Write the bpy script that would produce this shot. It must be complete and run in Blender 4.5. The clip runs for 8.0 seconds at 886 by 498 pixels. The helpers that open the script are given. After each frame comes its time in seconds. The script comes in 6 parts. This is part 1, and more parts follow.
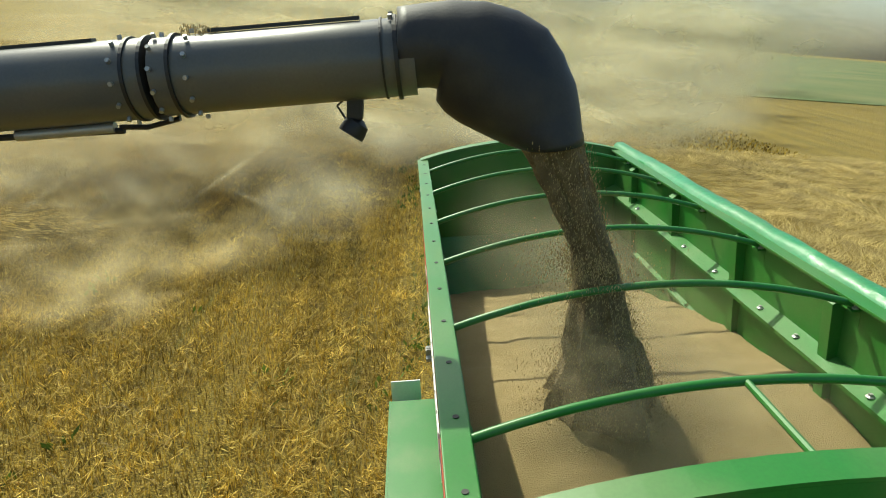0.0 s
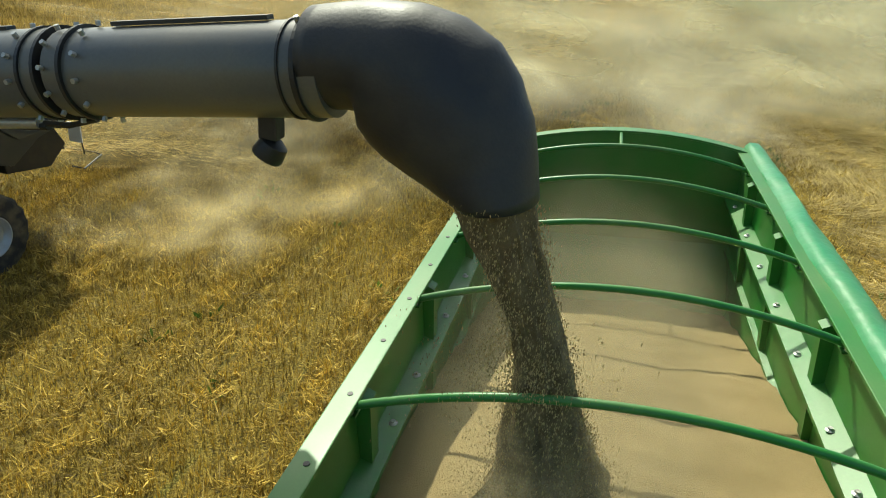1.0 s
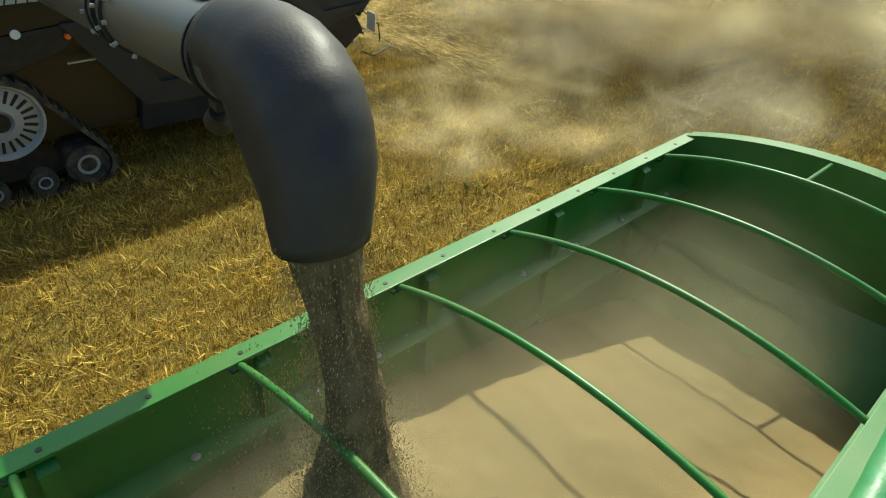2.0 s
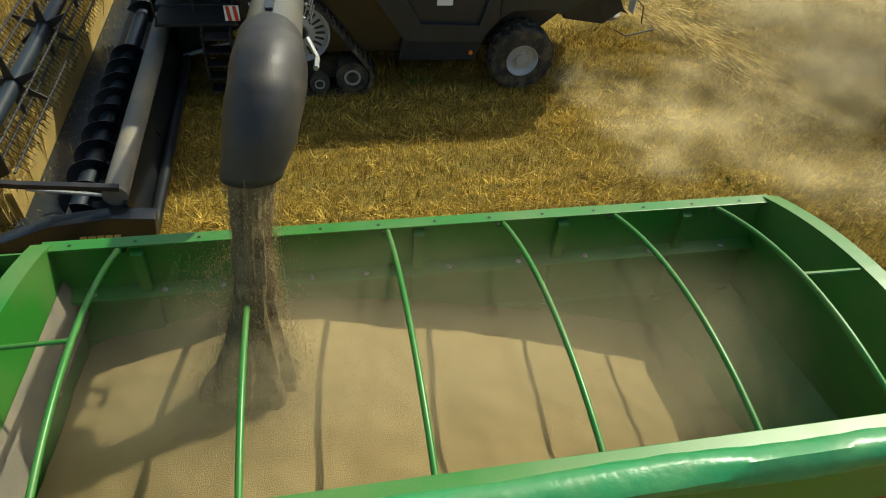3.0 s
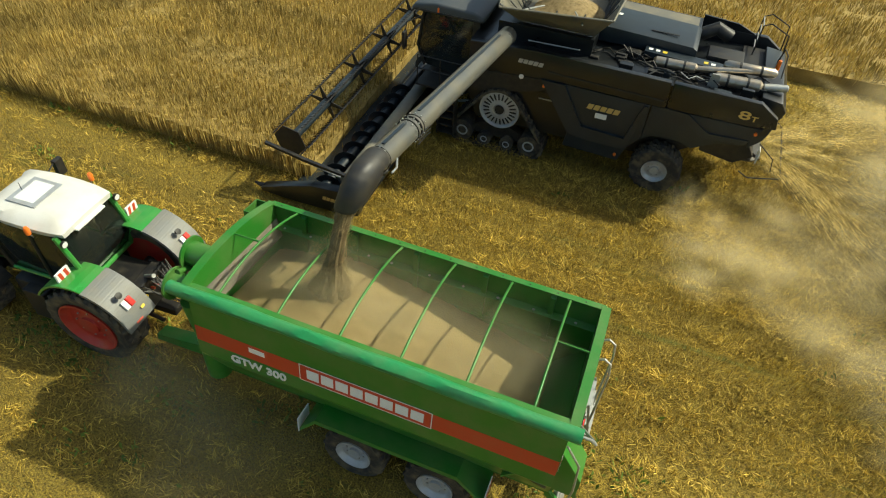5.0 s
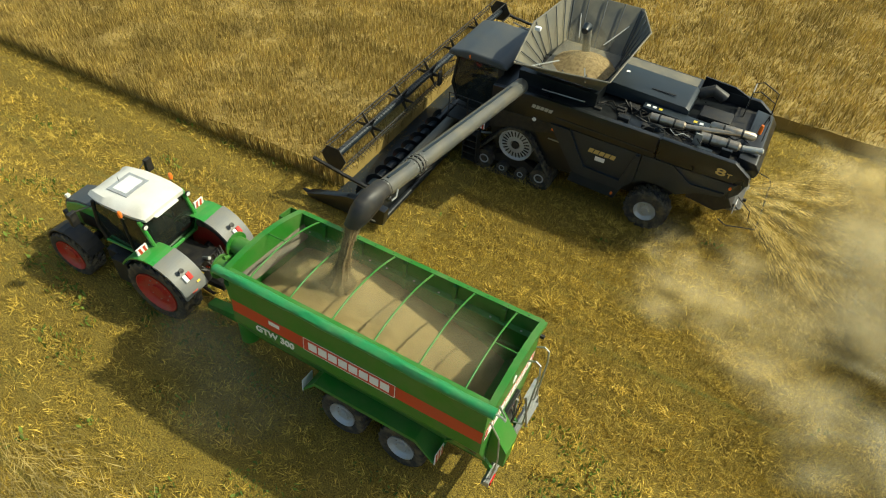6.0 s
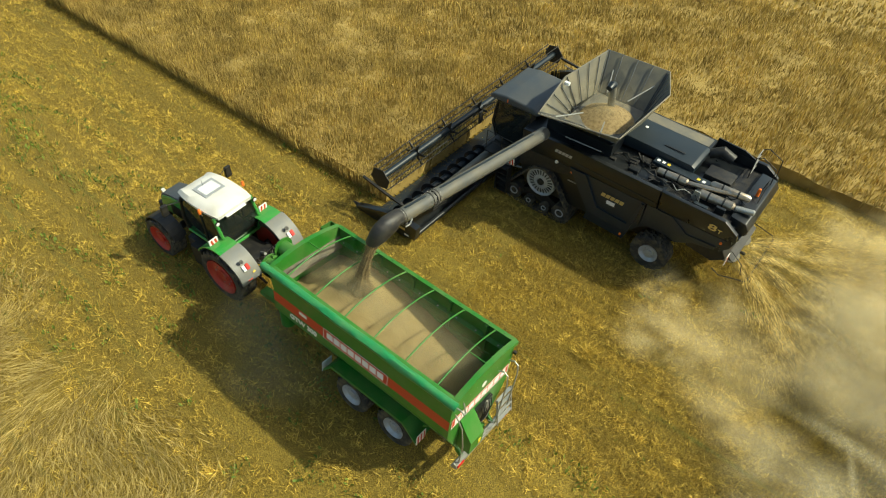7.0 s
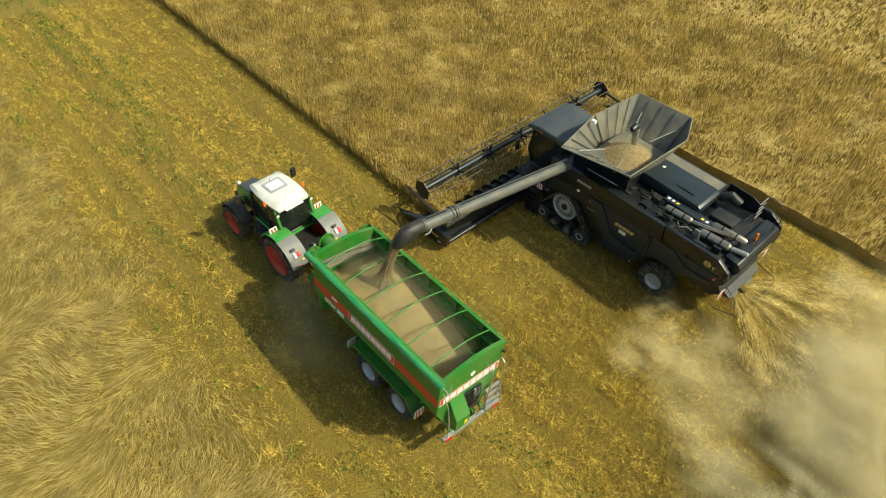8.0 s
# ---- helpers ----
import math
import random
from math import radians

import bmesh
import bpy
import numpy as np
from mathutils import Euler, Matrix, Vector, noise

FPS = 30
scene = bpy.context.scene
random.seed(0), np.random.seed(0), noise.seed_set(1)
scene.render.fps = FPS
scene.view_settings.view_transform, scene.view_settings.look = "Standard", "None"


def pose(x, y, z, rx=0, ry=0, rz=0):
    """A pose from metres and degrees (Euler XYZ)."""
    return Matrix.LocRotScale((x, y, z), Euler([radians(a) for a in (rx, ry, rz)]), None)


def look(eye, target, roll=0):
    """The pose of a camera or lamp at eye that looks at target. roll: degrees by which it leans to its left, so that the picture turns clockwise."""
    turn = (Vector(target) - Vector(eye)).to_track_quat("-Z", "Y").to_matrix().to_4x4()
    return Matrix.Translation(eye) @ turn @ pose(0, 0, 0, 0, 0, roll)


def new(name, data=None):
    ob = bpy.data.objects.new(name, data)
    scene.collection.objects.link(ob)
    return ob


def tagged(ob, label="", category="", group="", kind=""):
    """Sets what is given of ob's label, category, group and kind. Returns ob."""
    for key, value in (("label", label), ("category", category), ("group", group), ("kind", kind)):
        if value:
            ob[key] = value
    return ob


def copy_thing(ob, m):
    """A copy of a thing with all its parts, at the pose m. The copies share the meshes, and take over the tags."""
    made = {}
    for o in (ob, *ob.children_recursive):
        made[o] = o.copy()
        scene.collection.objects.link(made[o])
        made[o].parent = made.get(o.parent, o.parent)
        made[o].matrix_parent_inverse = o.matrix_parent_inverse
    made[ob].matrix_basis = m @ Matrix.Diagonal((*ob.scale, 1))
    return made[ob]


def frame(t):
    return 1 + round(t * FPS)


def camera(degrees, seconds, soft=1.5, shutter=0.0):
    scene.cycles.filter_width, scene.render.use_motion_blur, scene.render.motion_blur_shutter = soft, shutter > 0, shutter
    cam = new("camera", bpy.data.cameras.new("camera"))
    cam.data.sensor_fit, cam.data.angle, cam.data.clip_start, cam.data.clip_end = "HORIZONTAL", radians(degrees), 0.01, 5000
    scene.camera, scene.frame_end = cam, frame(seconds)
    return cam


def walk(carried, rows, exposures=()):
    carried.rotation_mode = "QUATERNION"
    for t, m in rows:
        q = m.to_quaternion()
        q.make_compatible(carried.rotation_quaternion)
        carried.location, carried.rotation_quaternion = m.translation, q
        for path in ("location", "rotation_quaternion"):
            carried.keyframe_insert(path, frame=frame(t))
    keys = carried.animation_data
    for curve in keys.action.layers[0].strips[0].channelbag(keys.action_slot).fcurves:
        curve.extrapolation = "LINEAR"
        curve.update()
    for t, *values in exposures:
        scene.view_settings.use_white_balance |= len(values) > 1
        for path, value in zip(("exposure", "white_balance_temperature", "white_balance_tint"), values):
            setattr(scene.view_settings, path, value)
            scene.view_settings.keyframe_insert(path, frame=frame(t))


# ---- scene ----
SPEED = 1.66          # metres a second, along +x
TIMES = [0.5 * i for i in range(17)]


def drive(t, slip=0.0):
    return Vector((SPEED * t + slip, 0, 0))


cam = camera(69.2, 8.0, soft=1.1)
# eye and target in the space of the driving machines, lean in degrees
PATH = [
    (0, (5.159, -1.662, 5.754), (3.276, -1.512, 5.096), 4.4),
    (0.5, (4.61, -1.098, 5.937), (2.75, -1.154, 5.206), 4.9),
    (1, (4.012, -0.387, 6.182), (2.256, -0.76, 5.302), 5.7),
    (1.5, (3.397, 0.321, 6.451), (1.869, -0.429, 5.4), 6.9),
    (3, (0.917, 2.953, 8.005), (0.572, 1.576, 6.597), 5.7),
    (3.5, (0.03, 3.908, 9.048), (-0.062, 2.512, 7.619), 5.1),
    (4, (-0.98, 4.879, 10.363), (-0.802, 3.505, 8.921), 4.2),
    (4.5, (-2.024, 5.706, 11.596), (-1.679, 4.367, 10.152), 3.5),
    (6, (-5.544, 7.583, 15.502), (-4.906, 6.362, 14.052), 3.1),
    (6.5, (-6.844, 7.81, 16.914), (-6.105, 6.652, 15.461), 2.6),
    (7, (-8.185, 8.037, 18.328), (-7.342, 6.949, 16.876), 2.1),
    (7.5, (-9.596, 8.202, 19.577), (-8.658, 7.191, 18.129), 1.5),
    (8, (-11.115, 8.373, 20.807), (-10.094, 7.436, 19.365), 1.2),
]
walk(cam, [(t, look(Vector(eye) + drive(t), Vector(target) + drive(t), roll)) for t, eye, target, roll in PATH],
     [(0, 0.18, 6450, -6), (1.7, 0.18, 6450, -6), (3.0, 0.08, 6800, -1), (4.5, 0.08, 7000, -4), (8.0, 0.12, 7150, -7)])

# ---- world and sun ----
SUN = Vector((-1.22, -0.78, 1.46)).normalized()   # towards the sun
world = bpy.data.worlds.new("sky")
scene.world = world
world.use_nodes = True
wn = world.node_tree
sky = wn.nodes.new("ShaderNodeTexSky")
sky.sky_type = 'NISHITA'
sky.sun_disc = False
sky.sun_elevation = math.asin(SUN.z)
sky.sun_rotation = math.atan2(SUN.x, SUN.y)
sky.dust_density = 3.0
wn.nodes["Background"].inputs["Strength"].default_value = 0.15
wn.links.new(sky.outputs[0], wn.nodes["Background"].inputs["Color"])
sun = new("sun", bpy.data.lights.new("sun", 'SUN'))
sun.data.energy = 4.6
sun.data.angle = radians(0.8)
sun.data.color = (1.0, 0.93, 0.80)
sun.matrix_world = look(SUN * 60, (0, 0, 0))
scene.cycles.transparent_max_bounces = 256


# ---- materials ----
def nodes_of(name):
    m = bpy.data.materials.new(name)
    m.use_nodes = True
    nt = m.node_tree
    return m, nt, nt.nodes["Principled BSDF"]


def surface(name, base, rough=0.5, metal=0.0, dirt=(0.30, 0.24, 0.13), dirty=0.25, scale=3.0, grain=60.0, bump=0.05,
            coat=0.0, island=0.0):
    """A worn surface: base colour, dust lying in patches, fine grain and slight relief."""
    m, nt, p = nodes_of(name)
    co = nt.nodes.new("ShaderNodeTexCoord")
    big = nt.nodes.new("ShaderNodeTexNoise")
    big.inputs["Scale"].default_value = scale
    big.inputs["Detail"].default_value = 5
    fine = nt.nodes.new("ShaderNodeTexNoise")
    fine.inputs["Scale"].default_value = grain
    fine.inputs["Detail"].default_value = 3
    for n in (big, fine):
        nt.links.new(co.outputs["Object"], n.inputs["Vector"])
    ramp = nt.nodes.new("ShaderNodeMapRange")
    ramp.inputs["From Min"].default_value = 0.40
    ramp.inputs["From Max"].default_value = 0.75
    ramp.inputs["To Max"].default_value = dirty
    nt.links.new(big.outputs[0], ramp.inputs["Value"])
    mix = nt.nodes.new("ShaderNodeMix")
    mix.data_type = 'RGBA'
    mix.inputs["A"].default_value = (*base, 1)
    mix.inputs["B"].default_value = (*dirt, 1)
    nt.links.new(ramp.outputs[0], mix.inputs["Factor"])
    hsv = nt.nodes.new("ShaderNodeHueSaturation")
    val = nt.nodes.new("ShaderNodeMapRange")
    val.inputs["To Min"].default_value = 0.85
    val.inputs["To Max"].default_value = 1.15
    nt.links.new(fine.outputs[0], val.inputs["Value"])
    nt.links.new(val.outputs[0], hsv.inputs["Value"])
    nt.links.new(mix.outputs["Result"], hsv.inputs["Color"])
    last = hsv.outputs[0]
    if island:
        geo = nt.nodes.new("ShaderNodeNewGeometry")
        v2 = nt.nodes.new("ShaderNodeMapRange")
        v2.inputs["To Min"].default_value = 1 - island
        v2.inputs["To Max"].default_value = 1 + island
        nt.links.new(geo.outputs["Random Per Island"], v2.inputs["Value"])
        h2 = nt.nodes.new("ShaderNodeHueSaturation")
        nt.links.new(v2.outputs[0], h2.inputs["Value"])
        nt.links.new(last, h2.inputs["Color"])
        last = h2.outputs[0]
    nt.links.new(last, p.inputs["Base Color"])
    rr = nt.nodes.new("ShaderNodeMapRange")
    rr.inputs["To Min"].default_value = max(0.04, rough - 0.12)
    rr.inputs["To Max"].default_value = min(1, rough + 0.18)
    nt.links.new(big.outputs[0], rr.inputs["Value"])
    nt.links.new(rr.outputs[0], p.inputs["Roughness"])
    p.inputs["Metallic"].default_value = metal
    p.inputs["Coat Weight"].default_value = coat
    b = nt.nodes.new("ShaderNodeBump")
    b.inputs["Strength"].default_value = bump
    b.inputs["Distance"].default_value = 0.02
    nt.links.new(fine.outputs[0], b.inputs["Height"])
    nt.links.new(b.outputs[0], p.inputs["Normal"])
    return m


M_GREEN = surface("green_paint", (0.026, 0.170, 0.020), 0.36, dirty=0.22, scale=1.6, bump=0.015)
M_TARP = surface("green_tarpaulin", (0.025, 0.230, 0.075), 0.33, dirty=0.15, scale=2.5, grain=14, bump=0.25)
M_TGREEN = surface("tractor_green_paint", (0.035, 0.27, 0.045), 0.30, dirty=0.2, scale=2, bump=0.01, coat=0.3)
M_RED = surface("red_stripe", (0.52, 0.045, 0.018), 0.40, dirty=0.12, bump=0.01)
M_WRED = surface("red_rim_paint", (0.42, 0.022, 0.018), 0.40, dirty=0.25)
M_WHITE = surface("white_paint", (0.66, 0.65, 0.61), 0.40, dirt=(0.36, 0.32, 0.24), dirty=0.35, scale=2.2, bump=0.02)
M_DARK = surface("anthracite_paint", (0.007, 0.009, 0.011), 0.30, dirt=(0.05, 0.052, 0.05), dirty=0.14, scale=1.5, bump=0.02, coat=0.15)
M_DARK2 = surface("dark_blue_grey_panel", (0.013, 0.021, 0.029), 0.36, dirt=(0.06, 0.065, 0.065), dirty=0.16, scale=1.5, bump=0.02)
M_BLACK = surface("black_parts", (0.010, 0.010, 0.011), 0.5, dirty=0.08, scale=6)
M_GREY = surface("grey_tube_paint", (0.085, 0.088, 0.084), 0.30, dirty=0.30, scale=1.2, bump=0.02)
M_RUBBER = surface("black_rubber", (0.018, 0.018, 0.020), 0.5, dirty=0.10, scale=4, bump=0.08)
M_TYRE = surface("dusty_tyre_rubber", (0.024, 0.022, 0.020), 0.8, dirty=0.42, scale=5, bump=0.15)
M_FENDER = surface("grey_fender_plastic", (0.16, 0.165, 0.16), 0.5, dirty=0.25, scale=3, bump=0.04)
M_STEEL = surface("galvanised_steel", (0.42, 0.43, 0.42), 0.45, metal=0.7, dirty=0.35, scale=7)
M_RIM = surface("silver_rim", (0.42, 0.44, 0.46), 0.42, metal=0.3, dirty=0.3, scale=6)
M_HOT = surface("heat_stained_exhaust_steel", (0.45, 0.40, 0.33), 0.34, metal=0.9, dirt=(0.25, 0.16, 0.08), dirty=0.6, scale=6)
M_DUSTY = surface("dust_covered_sheet_metal", (0.13, 0.125, 0.105), 0.6, dirt=(0.30, 0.25, 0.15), dirty=0.7, scale=1.4, bump=0.05)
M_HOPPER = surface("dust_filmed_hopper_sheet", (0.115, 0.112, 0.092), 0.55, dirt=(0.28, 0.24, 0.15), dirty=0.6, scale=1.2, bump=0.04)
M_ROOF = surface("slate_grey_roof", (0.050, 0.060, 0.070), 0.42, dirt=(0.14, 0.13, 0.11), dirty=0.35, scale=1.5)
M_GOLD = surface("gold_lettering", (0.55, 0.42, 0.16), 0.4, metal=0.3, dirty=0.1)
M_LETTER = surface("white_lettering", (0.80, 0.80, 0.78), 0.5, dirty=0.08)
M_LAMP = surface("clear_lamp_glass", (0.75, 0.76, 0.74), 0.15, dirty=0.1)
M_REDL = surface("red_lamp_glass", (0.55, 0.02, 0.02), 0.2, dirty=0.1)
M_ORANGE = surface("orange_beacon", (0.85, 0.18, 0.02), 0.3, dirty=0.1)
M_YELLOW = surface("yellow_sticker", (0.75, 0.55, 0.05), 0.5, dirty=0.1)
M_GRAIN = surface("wheat_grain", (0.30, 0.222, 0.095), 0.9, dirt=(0.22, 0.158, 0.063), dirty=0.5, scale=2.0, grain=120, bump=0.6)
M_FLECK = surface("loose_grain", (0.42, 0.31, 0.14), 0.9, dirty=0.1, island=0.35)
M_FALL = surface("falling_grain", (0.33, 0.24, 0.112), 0.9, dirt=(0.13, 0.085, 0.03), dirty=0.8, scale=9.0, grain=90, bump=0.8, island=0.35)


def glass(name, tint):
    m, nt, p = nodes_of(name)
    p.inputs["Base Color"].default_value = (*tint, 1)
    p.inputs["Roughness"].default_value = 0.06
    p.inputs["Alpha"].default_value = 0.82
    return m


M_GLASS = glass("tinted_cab_glass", (0.012, 0.016, 0.014))


def ground_material():
    m, nt, p = nodes_of("stubble_soil")
    co = nt.nodes.new("ShaderNodeTexCoord")
    stretch = nt.nodes.new("ShaderNodeMapping")
    stretch.inputs["Scale"].default_value = (0.06, 1.5, 1)
    nt.links.new(co.outputs["Object"], stretch.inputs["Vector"])

    def noise_tex(scale, detail, src):
        n = nt.nodes.new("ShaderNodeTexNoise")
        n.inputs["Scale"].default_value = scale
        n.inputs["Detail"].default_value = detail
        nt.links.new(src, n.inputs["Vector"])
        return n.outputs[0]
    wide = noise_tex(0.5, 4, stretch.outputs[0])
    mid = noise_tex(2.0, 6, stretch.outputs[0])
    fine = noise_tex(28.0, 6, co.outputs["Object"])
    ramp = nt.nodes.new("ShaderNodeValToRGB")
    e = ramp.color_ramp.elements
    e[0].position, e[0].color = 0.32, (0.085, 0.059, 0.012, 1)
    e[1].position, e[1].color = 0.68, (0.38, 0.27, 0.040, 1)
    nt.links.new(fine, ramp.inputs[0])
    green = nt.nodes.new("ShaderNodeMapRange")
    green.inputs["From Min"].default_value = 0.58
    green.inputs["From Max"].default_value = 0.72
    green.inputs["To Max"].default_value = 0.55
    nt.links.new(mid, green.inputs["Value"])
    mx = nt.nodes.new("ShaderNodeMix")
    mx.data_type = 'RGBA'
    mx.inputs["B"].default_value = (0.10, 0.13, 0.028, 1)
    nt.links.new(green.outputs[0], mx.inputs["Factor"])
    nt.links.new(ramp.outputs[0], mx.inputs["A"])
    hsv = nt.nodes.new("ShaderNodeHueSaturation")
    v = nt.nodes.new("ShaderNodeMapRange")
    v.inputs["To Min"].default_value = 0.6
    v.inputs["To Max"].default_value = 1.4
    nt.links.new(wide, v.inputs["Value"])
    nt.links.new(v.outputs[0], hsv.inputs["Value"])
    nt.links.new(mx.outputs["Result"], hsv.inputs["Color"])
    nt.links.new(hsv.outputs[0], p.inputs["Base Color"])
    p.inputs["Roughness"].default_value = 1.0
    b = nt.nodes.new("ShaderNodeBump")
    b.inputs["Strength"].default_value = 0.9
    b.inputs["Distance"].default_value = 0.08
    nt.links.new(fine, b.inputs["Height"])
    nt.links.new(b.outputs[0], p.inputs["Normal"])
    return m


M_SOIL = ground_material()


def stalk_material(name, dark, light, patch=0.25, pscale=0.25, through_light=0.25, rows=(1, 1, 1)):
    """Straw and ears: colour by piece, with wide patches over the field."""
    m, nt, p = nodes_of(name)
    geo = nt.nodes.new("ShaderNodeNewGeometry")
    co = nt.nodes.new("ShaderNodeTexCoord")
    n = nt.nodes.new("ShaderNodeTexNoise")
    n.inputs["Scale"].default_value = pscale
    n.inputs["Detail"].default_value = 5
    along = nt.nodes.new("ShaderNodeMapping")
    along.inputs["Scale"].default_value = rows
    nt.links.new(co.outputs["Object"], along.inputs["Vector"])
    nt.links.new(along.outputs[0], n.inputs["Vector"])
    mx = nt.nodes.new("ShaderNodeMix")
    mx.data_type = 'RGBA'
    mx.inputs["A"].default_value = (*dark, 1)
    mx.inputs["B"].default_value = (*light, 1)
    nt.links.new(geo.outputs["Random Per Island"], mx.inputs["Factor"])
    hsv = nt.nodes.new("ShaderNodeHueSaturation")
    v = nt.nodes.new("ShaderNodeMapRange")
    v.inputs["From Min"].default_value = 0.3
    v.inputs["From Max"].default_value = 0.7
    v.inputs["To Min"].default_value = 1 - patch
    v.inputs["To Max"].default_value = 1 + patch
    nt.links.new(n.outputs[0], v.inputs["Value"])
    nt.links.new(v.outputs[0], hsv.inputs["Value"])
    nt.links.new(mx.outputs["Result"], hsv.inputs["Color"])
    nt.links.new(hsv.outputs[0], p.inputs["Base Color"])
    p.inputs["Roughness"].default_value = 0.75
    tr = nt.nodes.new("ShaderNodeBsdfTranslucent")
    nt.links.new(hsv.outputs[0], tr.inputs["Color"])
    ms = nt.nodes.new("ShaderNodeMixShader")
    ms.inputs[0].default_value = through_light
    nt.links.new(p.outputs[0], ms.inputs[1])
    nt.links.new(tr.outputs[0], ms.inputs[2])
    nt.links.new(ms.outputs[0], nt.nodes["Material Output"].inputs["Surface"])
    return m


M_STUBBLE = stalk_material("stubble_straw", (0.13, 0.083, 0.012), (0.60, 0.41, 0.060), patch=0.55, pscale=1.5, rows=(0.16, 1.5, 1))
M_STRAW = stalk_material("pale_straw", (0.28, 0.190, 0.028), (0.84, 0.61, 0.120), patch=0.42, pscale=1.7, rows=(0.5, 1.4, 1))
M_CROP = stalk_material("ripe_crop", (0.22, 0.152, 0.038), (0.58, 0.43, 0.125), patch=0.36, pscale=0.7)
M_LODGED = stalk_material("lodged_crop", (0.27, 0.195, 0.055), (0.66, 0.51, 0.185), patch=0.36, pscale=1.0)
M_WEED = stalk_material("green_weeds", (0.07, 0.12, 0.015), (0.20, 0.28, 0.04))
M_LEAF = stalk_material("dull_green_leaves", (0.03, 0.06, 0.015), (0.09, 0.13, 0.03))


# ---- mesh helpers ----
def part(name, bm, material, parent=None, label="", smooth=False):
    me = bpy.data.meshes.new(name)
    bm.to_mesh(me)
    bm.free()
    for m in (material if isinstance(material, (list, tuple)) else (material,)):
        me.materials.append(m)
    if smooth:
        for f in me.polygons:
            f.use_smooth = True
        me.set_sharp_from_angle(angle=radians(38))
    ob = new(name, me)
    if parent is not None:
        ob.parent = parent
    if label:
        ob["label"] = label
    return ob


def put(ob, m):
    ob.matrix_basis = m
    return ob


def box(bm, x0, x1, y0, y1, z0, z1, bevel=0.0):
    got = bmesh.ops.create_cube(bm, size=1, matrix=Matrix.LocRotScale(
        ((x0 + x1) / 2, (y0 + y1) / 2, (z0 + z1) / 2), None, (abs(x1 - x0), abs(y1 - y0), abs(z1 - z0))))
    if bevel:
        edges = {e for v in got["verts"] for e in v.link_edges}
        bmesh.ops.bevel(bm, geom=list(edges), offset=bevel, segments=2, affect='EDGES', profile=0.6)
    return bm


def boxm(*a, bevel=0.0):
    return box(bmesh.new(), *a, bevel=bevel)


def prism(bm, outline, axis, a, b):
    """A flat outline, swept from a to b along an axis. outline: pairs in the other two axes, in order."""
    def at(p, s):
        return {"x": (s, p[0], p[1]), "y": (p[0], s, p[1]), "z": (p[0], p[1], s)}[axis]
    lo = [bm.verts.new(at(p, a)) for p in outline]
    hi = [bm.verts.new(at(p, b)) for p in outline]
    n = len(outline)
    faces = [bm.faces.new(lo), bm.faces.new(hi[::-1])]
    for i in range(n):
        faces.append(bm.faces.new((lo[i], hi[i], hi[(i + 1) % n], lo[(i + 1) % n])))
    bmesh.ops.recalc_face_normals(bm, faces=faces)
    return bm


def prismm(outline, axis, a, b, bevel=0.0):
    bm = prism(bmesh.new(), outline, axis, a, b)
    if bevel:
        bmesh.ops.bevel(bm, geom=bm.edges[:], offset=bevel, segments=2, affect='EDGES', profile=0.6)
    return bm


def pipe(bm, pts, radii, sides=10, caps=True):
    """A round tube through points; radii: one for all or one for each."""
    pts = [Vector(p) for p in pts]
    if not isinstance(radii, (list, tuple)):
        radii = [radii] * len(pts)
    rings = []
    side = None
    for i, p in enumerate(pts):
        d = (pts[min(i + 1, len(pts) - 1)] - pts[max(i - 1, 0)]).normalized()
        if side is None:
            side = d.cross(Vector((0, 0, 1)) if abs(d.z) < 0.9 else Vector((1, 0, 0))).normalized()
        side = (side - d * side.dot(d)).normalized()
        up = d.cross(side)
        r = radii[i]
        rx, ry = r if isinstance(r, (tuple, list)) else (r, r)
        rings.append([bm.verts.new(p + side * math.cos(a) * rx + up * math.sin(a) * ry)
                      for a in [2 * math.pi * k / sides for k in range(sides)]])
    for a, b in zip(rings, rings[1:]):
        for k in range(sides):
            bm.faces.new((a[k], a[(k + 1) % sides], b[(k + 1) % sides], b[k]))
    if caps:
        bm.faces.new(rings[0][::-1])
        bm.faces.new(rings[-1])
    return bm


def pipem(pts, radii, sides=10, caps=True):
    return pipe(bmesh.new(), pts, radii, sides, caps)


def lathe(bm, profile, axis="y", sides=32, centre=(0, 0, 0), closed=True):
    """Turn a profile of (radius, along) round an axis."""
    c = Vector(centre)
    rings = []
    for r, h in profile:
        ring = []
        for k in range(sides):
            a = 2 * math.pi * k / sides
            u, v = r * math.cos(a), r * math.sin(a)
            ring.append(bm.verts.new(c + Vector({"y": (u, h, v), "x": (h, u, v), "z": (u, v, h)}[axis])))
        rings.append(ring)
    faces = []
    for a, b in zip(rings, rings[1:]):
        for k in range(sides):
            faces.append(bm.faces.new((a[k], a[(k + 1) % sides], b[(k + 1) % sides], b[k])))
    for ring, prof in ((rings[0], profile[0]), (rings[-1], profile[-1])):
        if closed and prof[0] > 1e-4:
            faces.append(bm.faces.new(ring))
    bmesh.ops.recalc_face_normals(bm, faces=faces)
    return bm


def empty(name, label, category, group=""):
    ob = new(name)
    ob.empty_display_size = 0.3
    return tagged(ob, label, category, group)


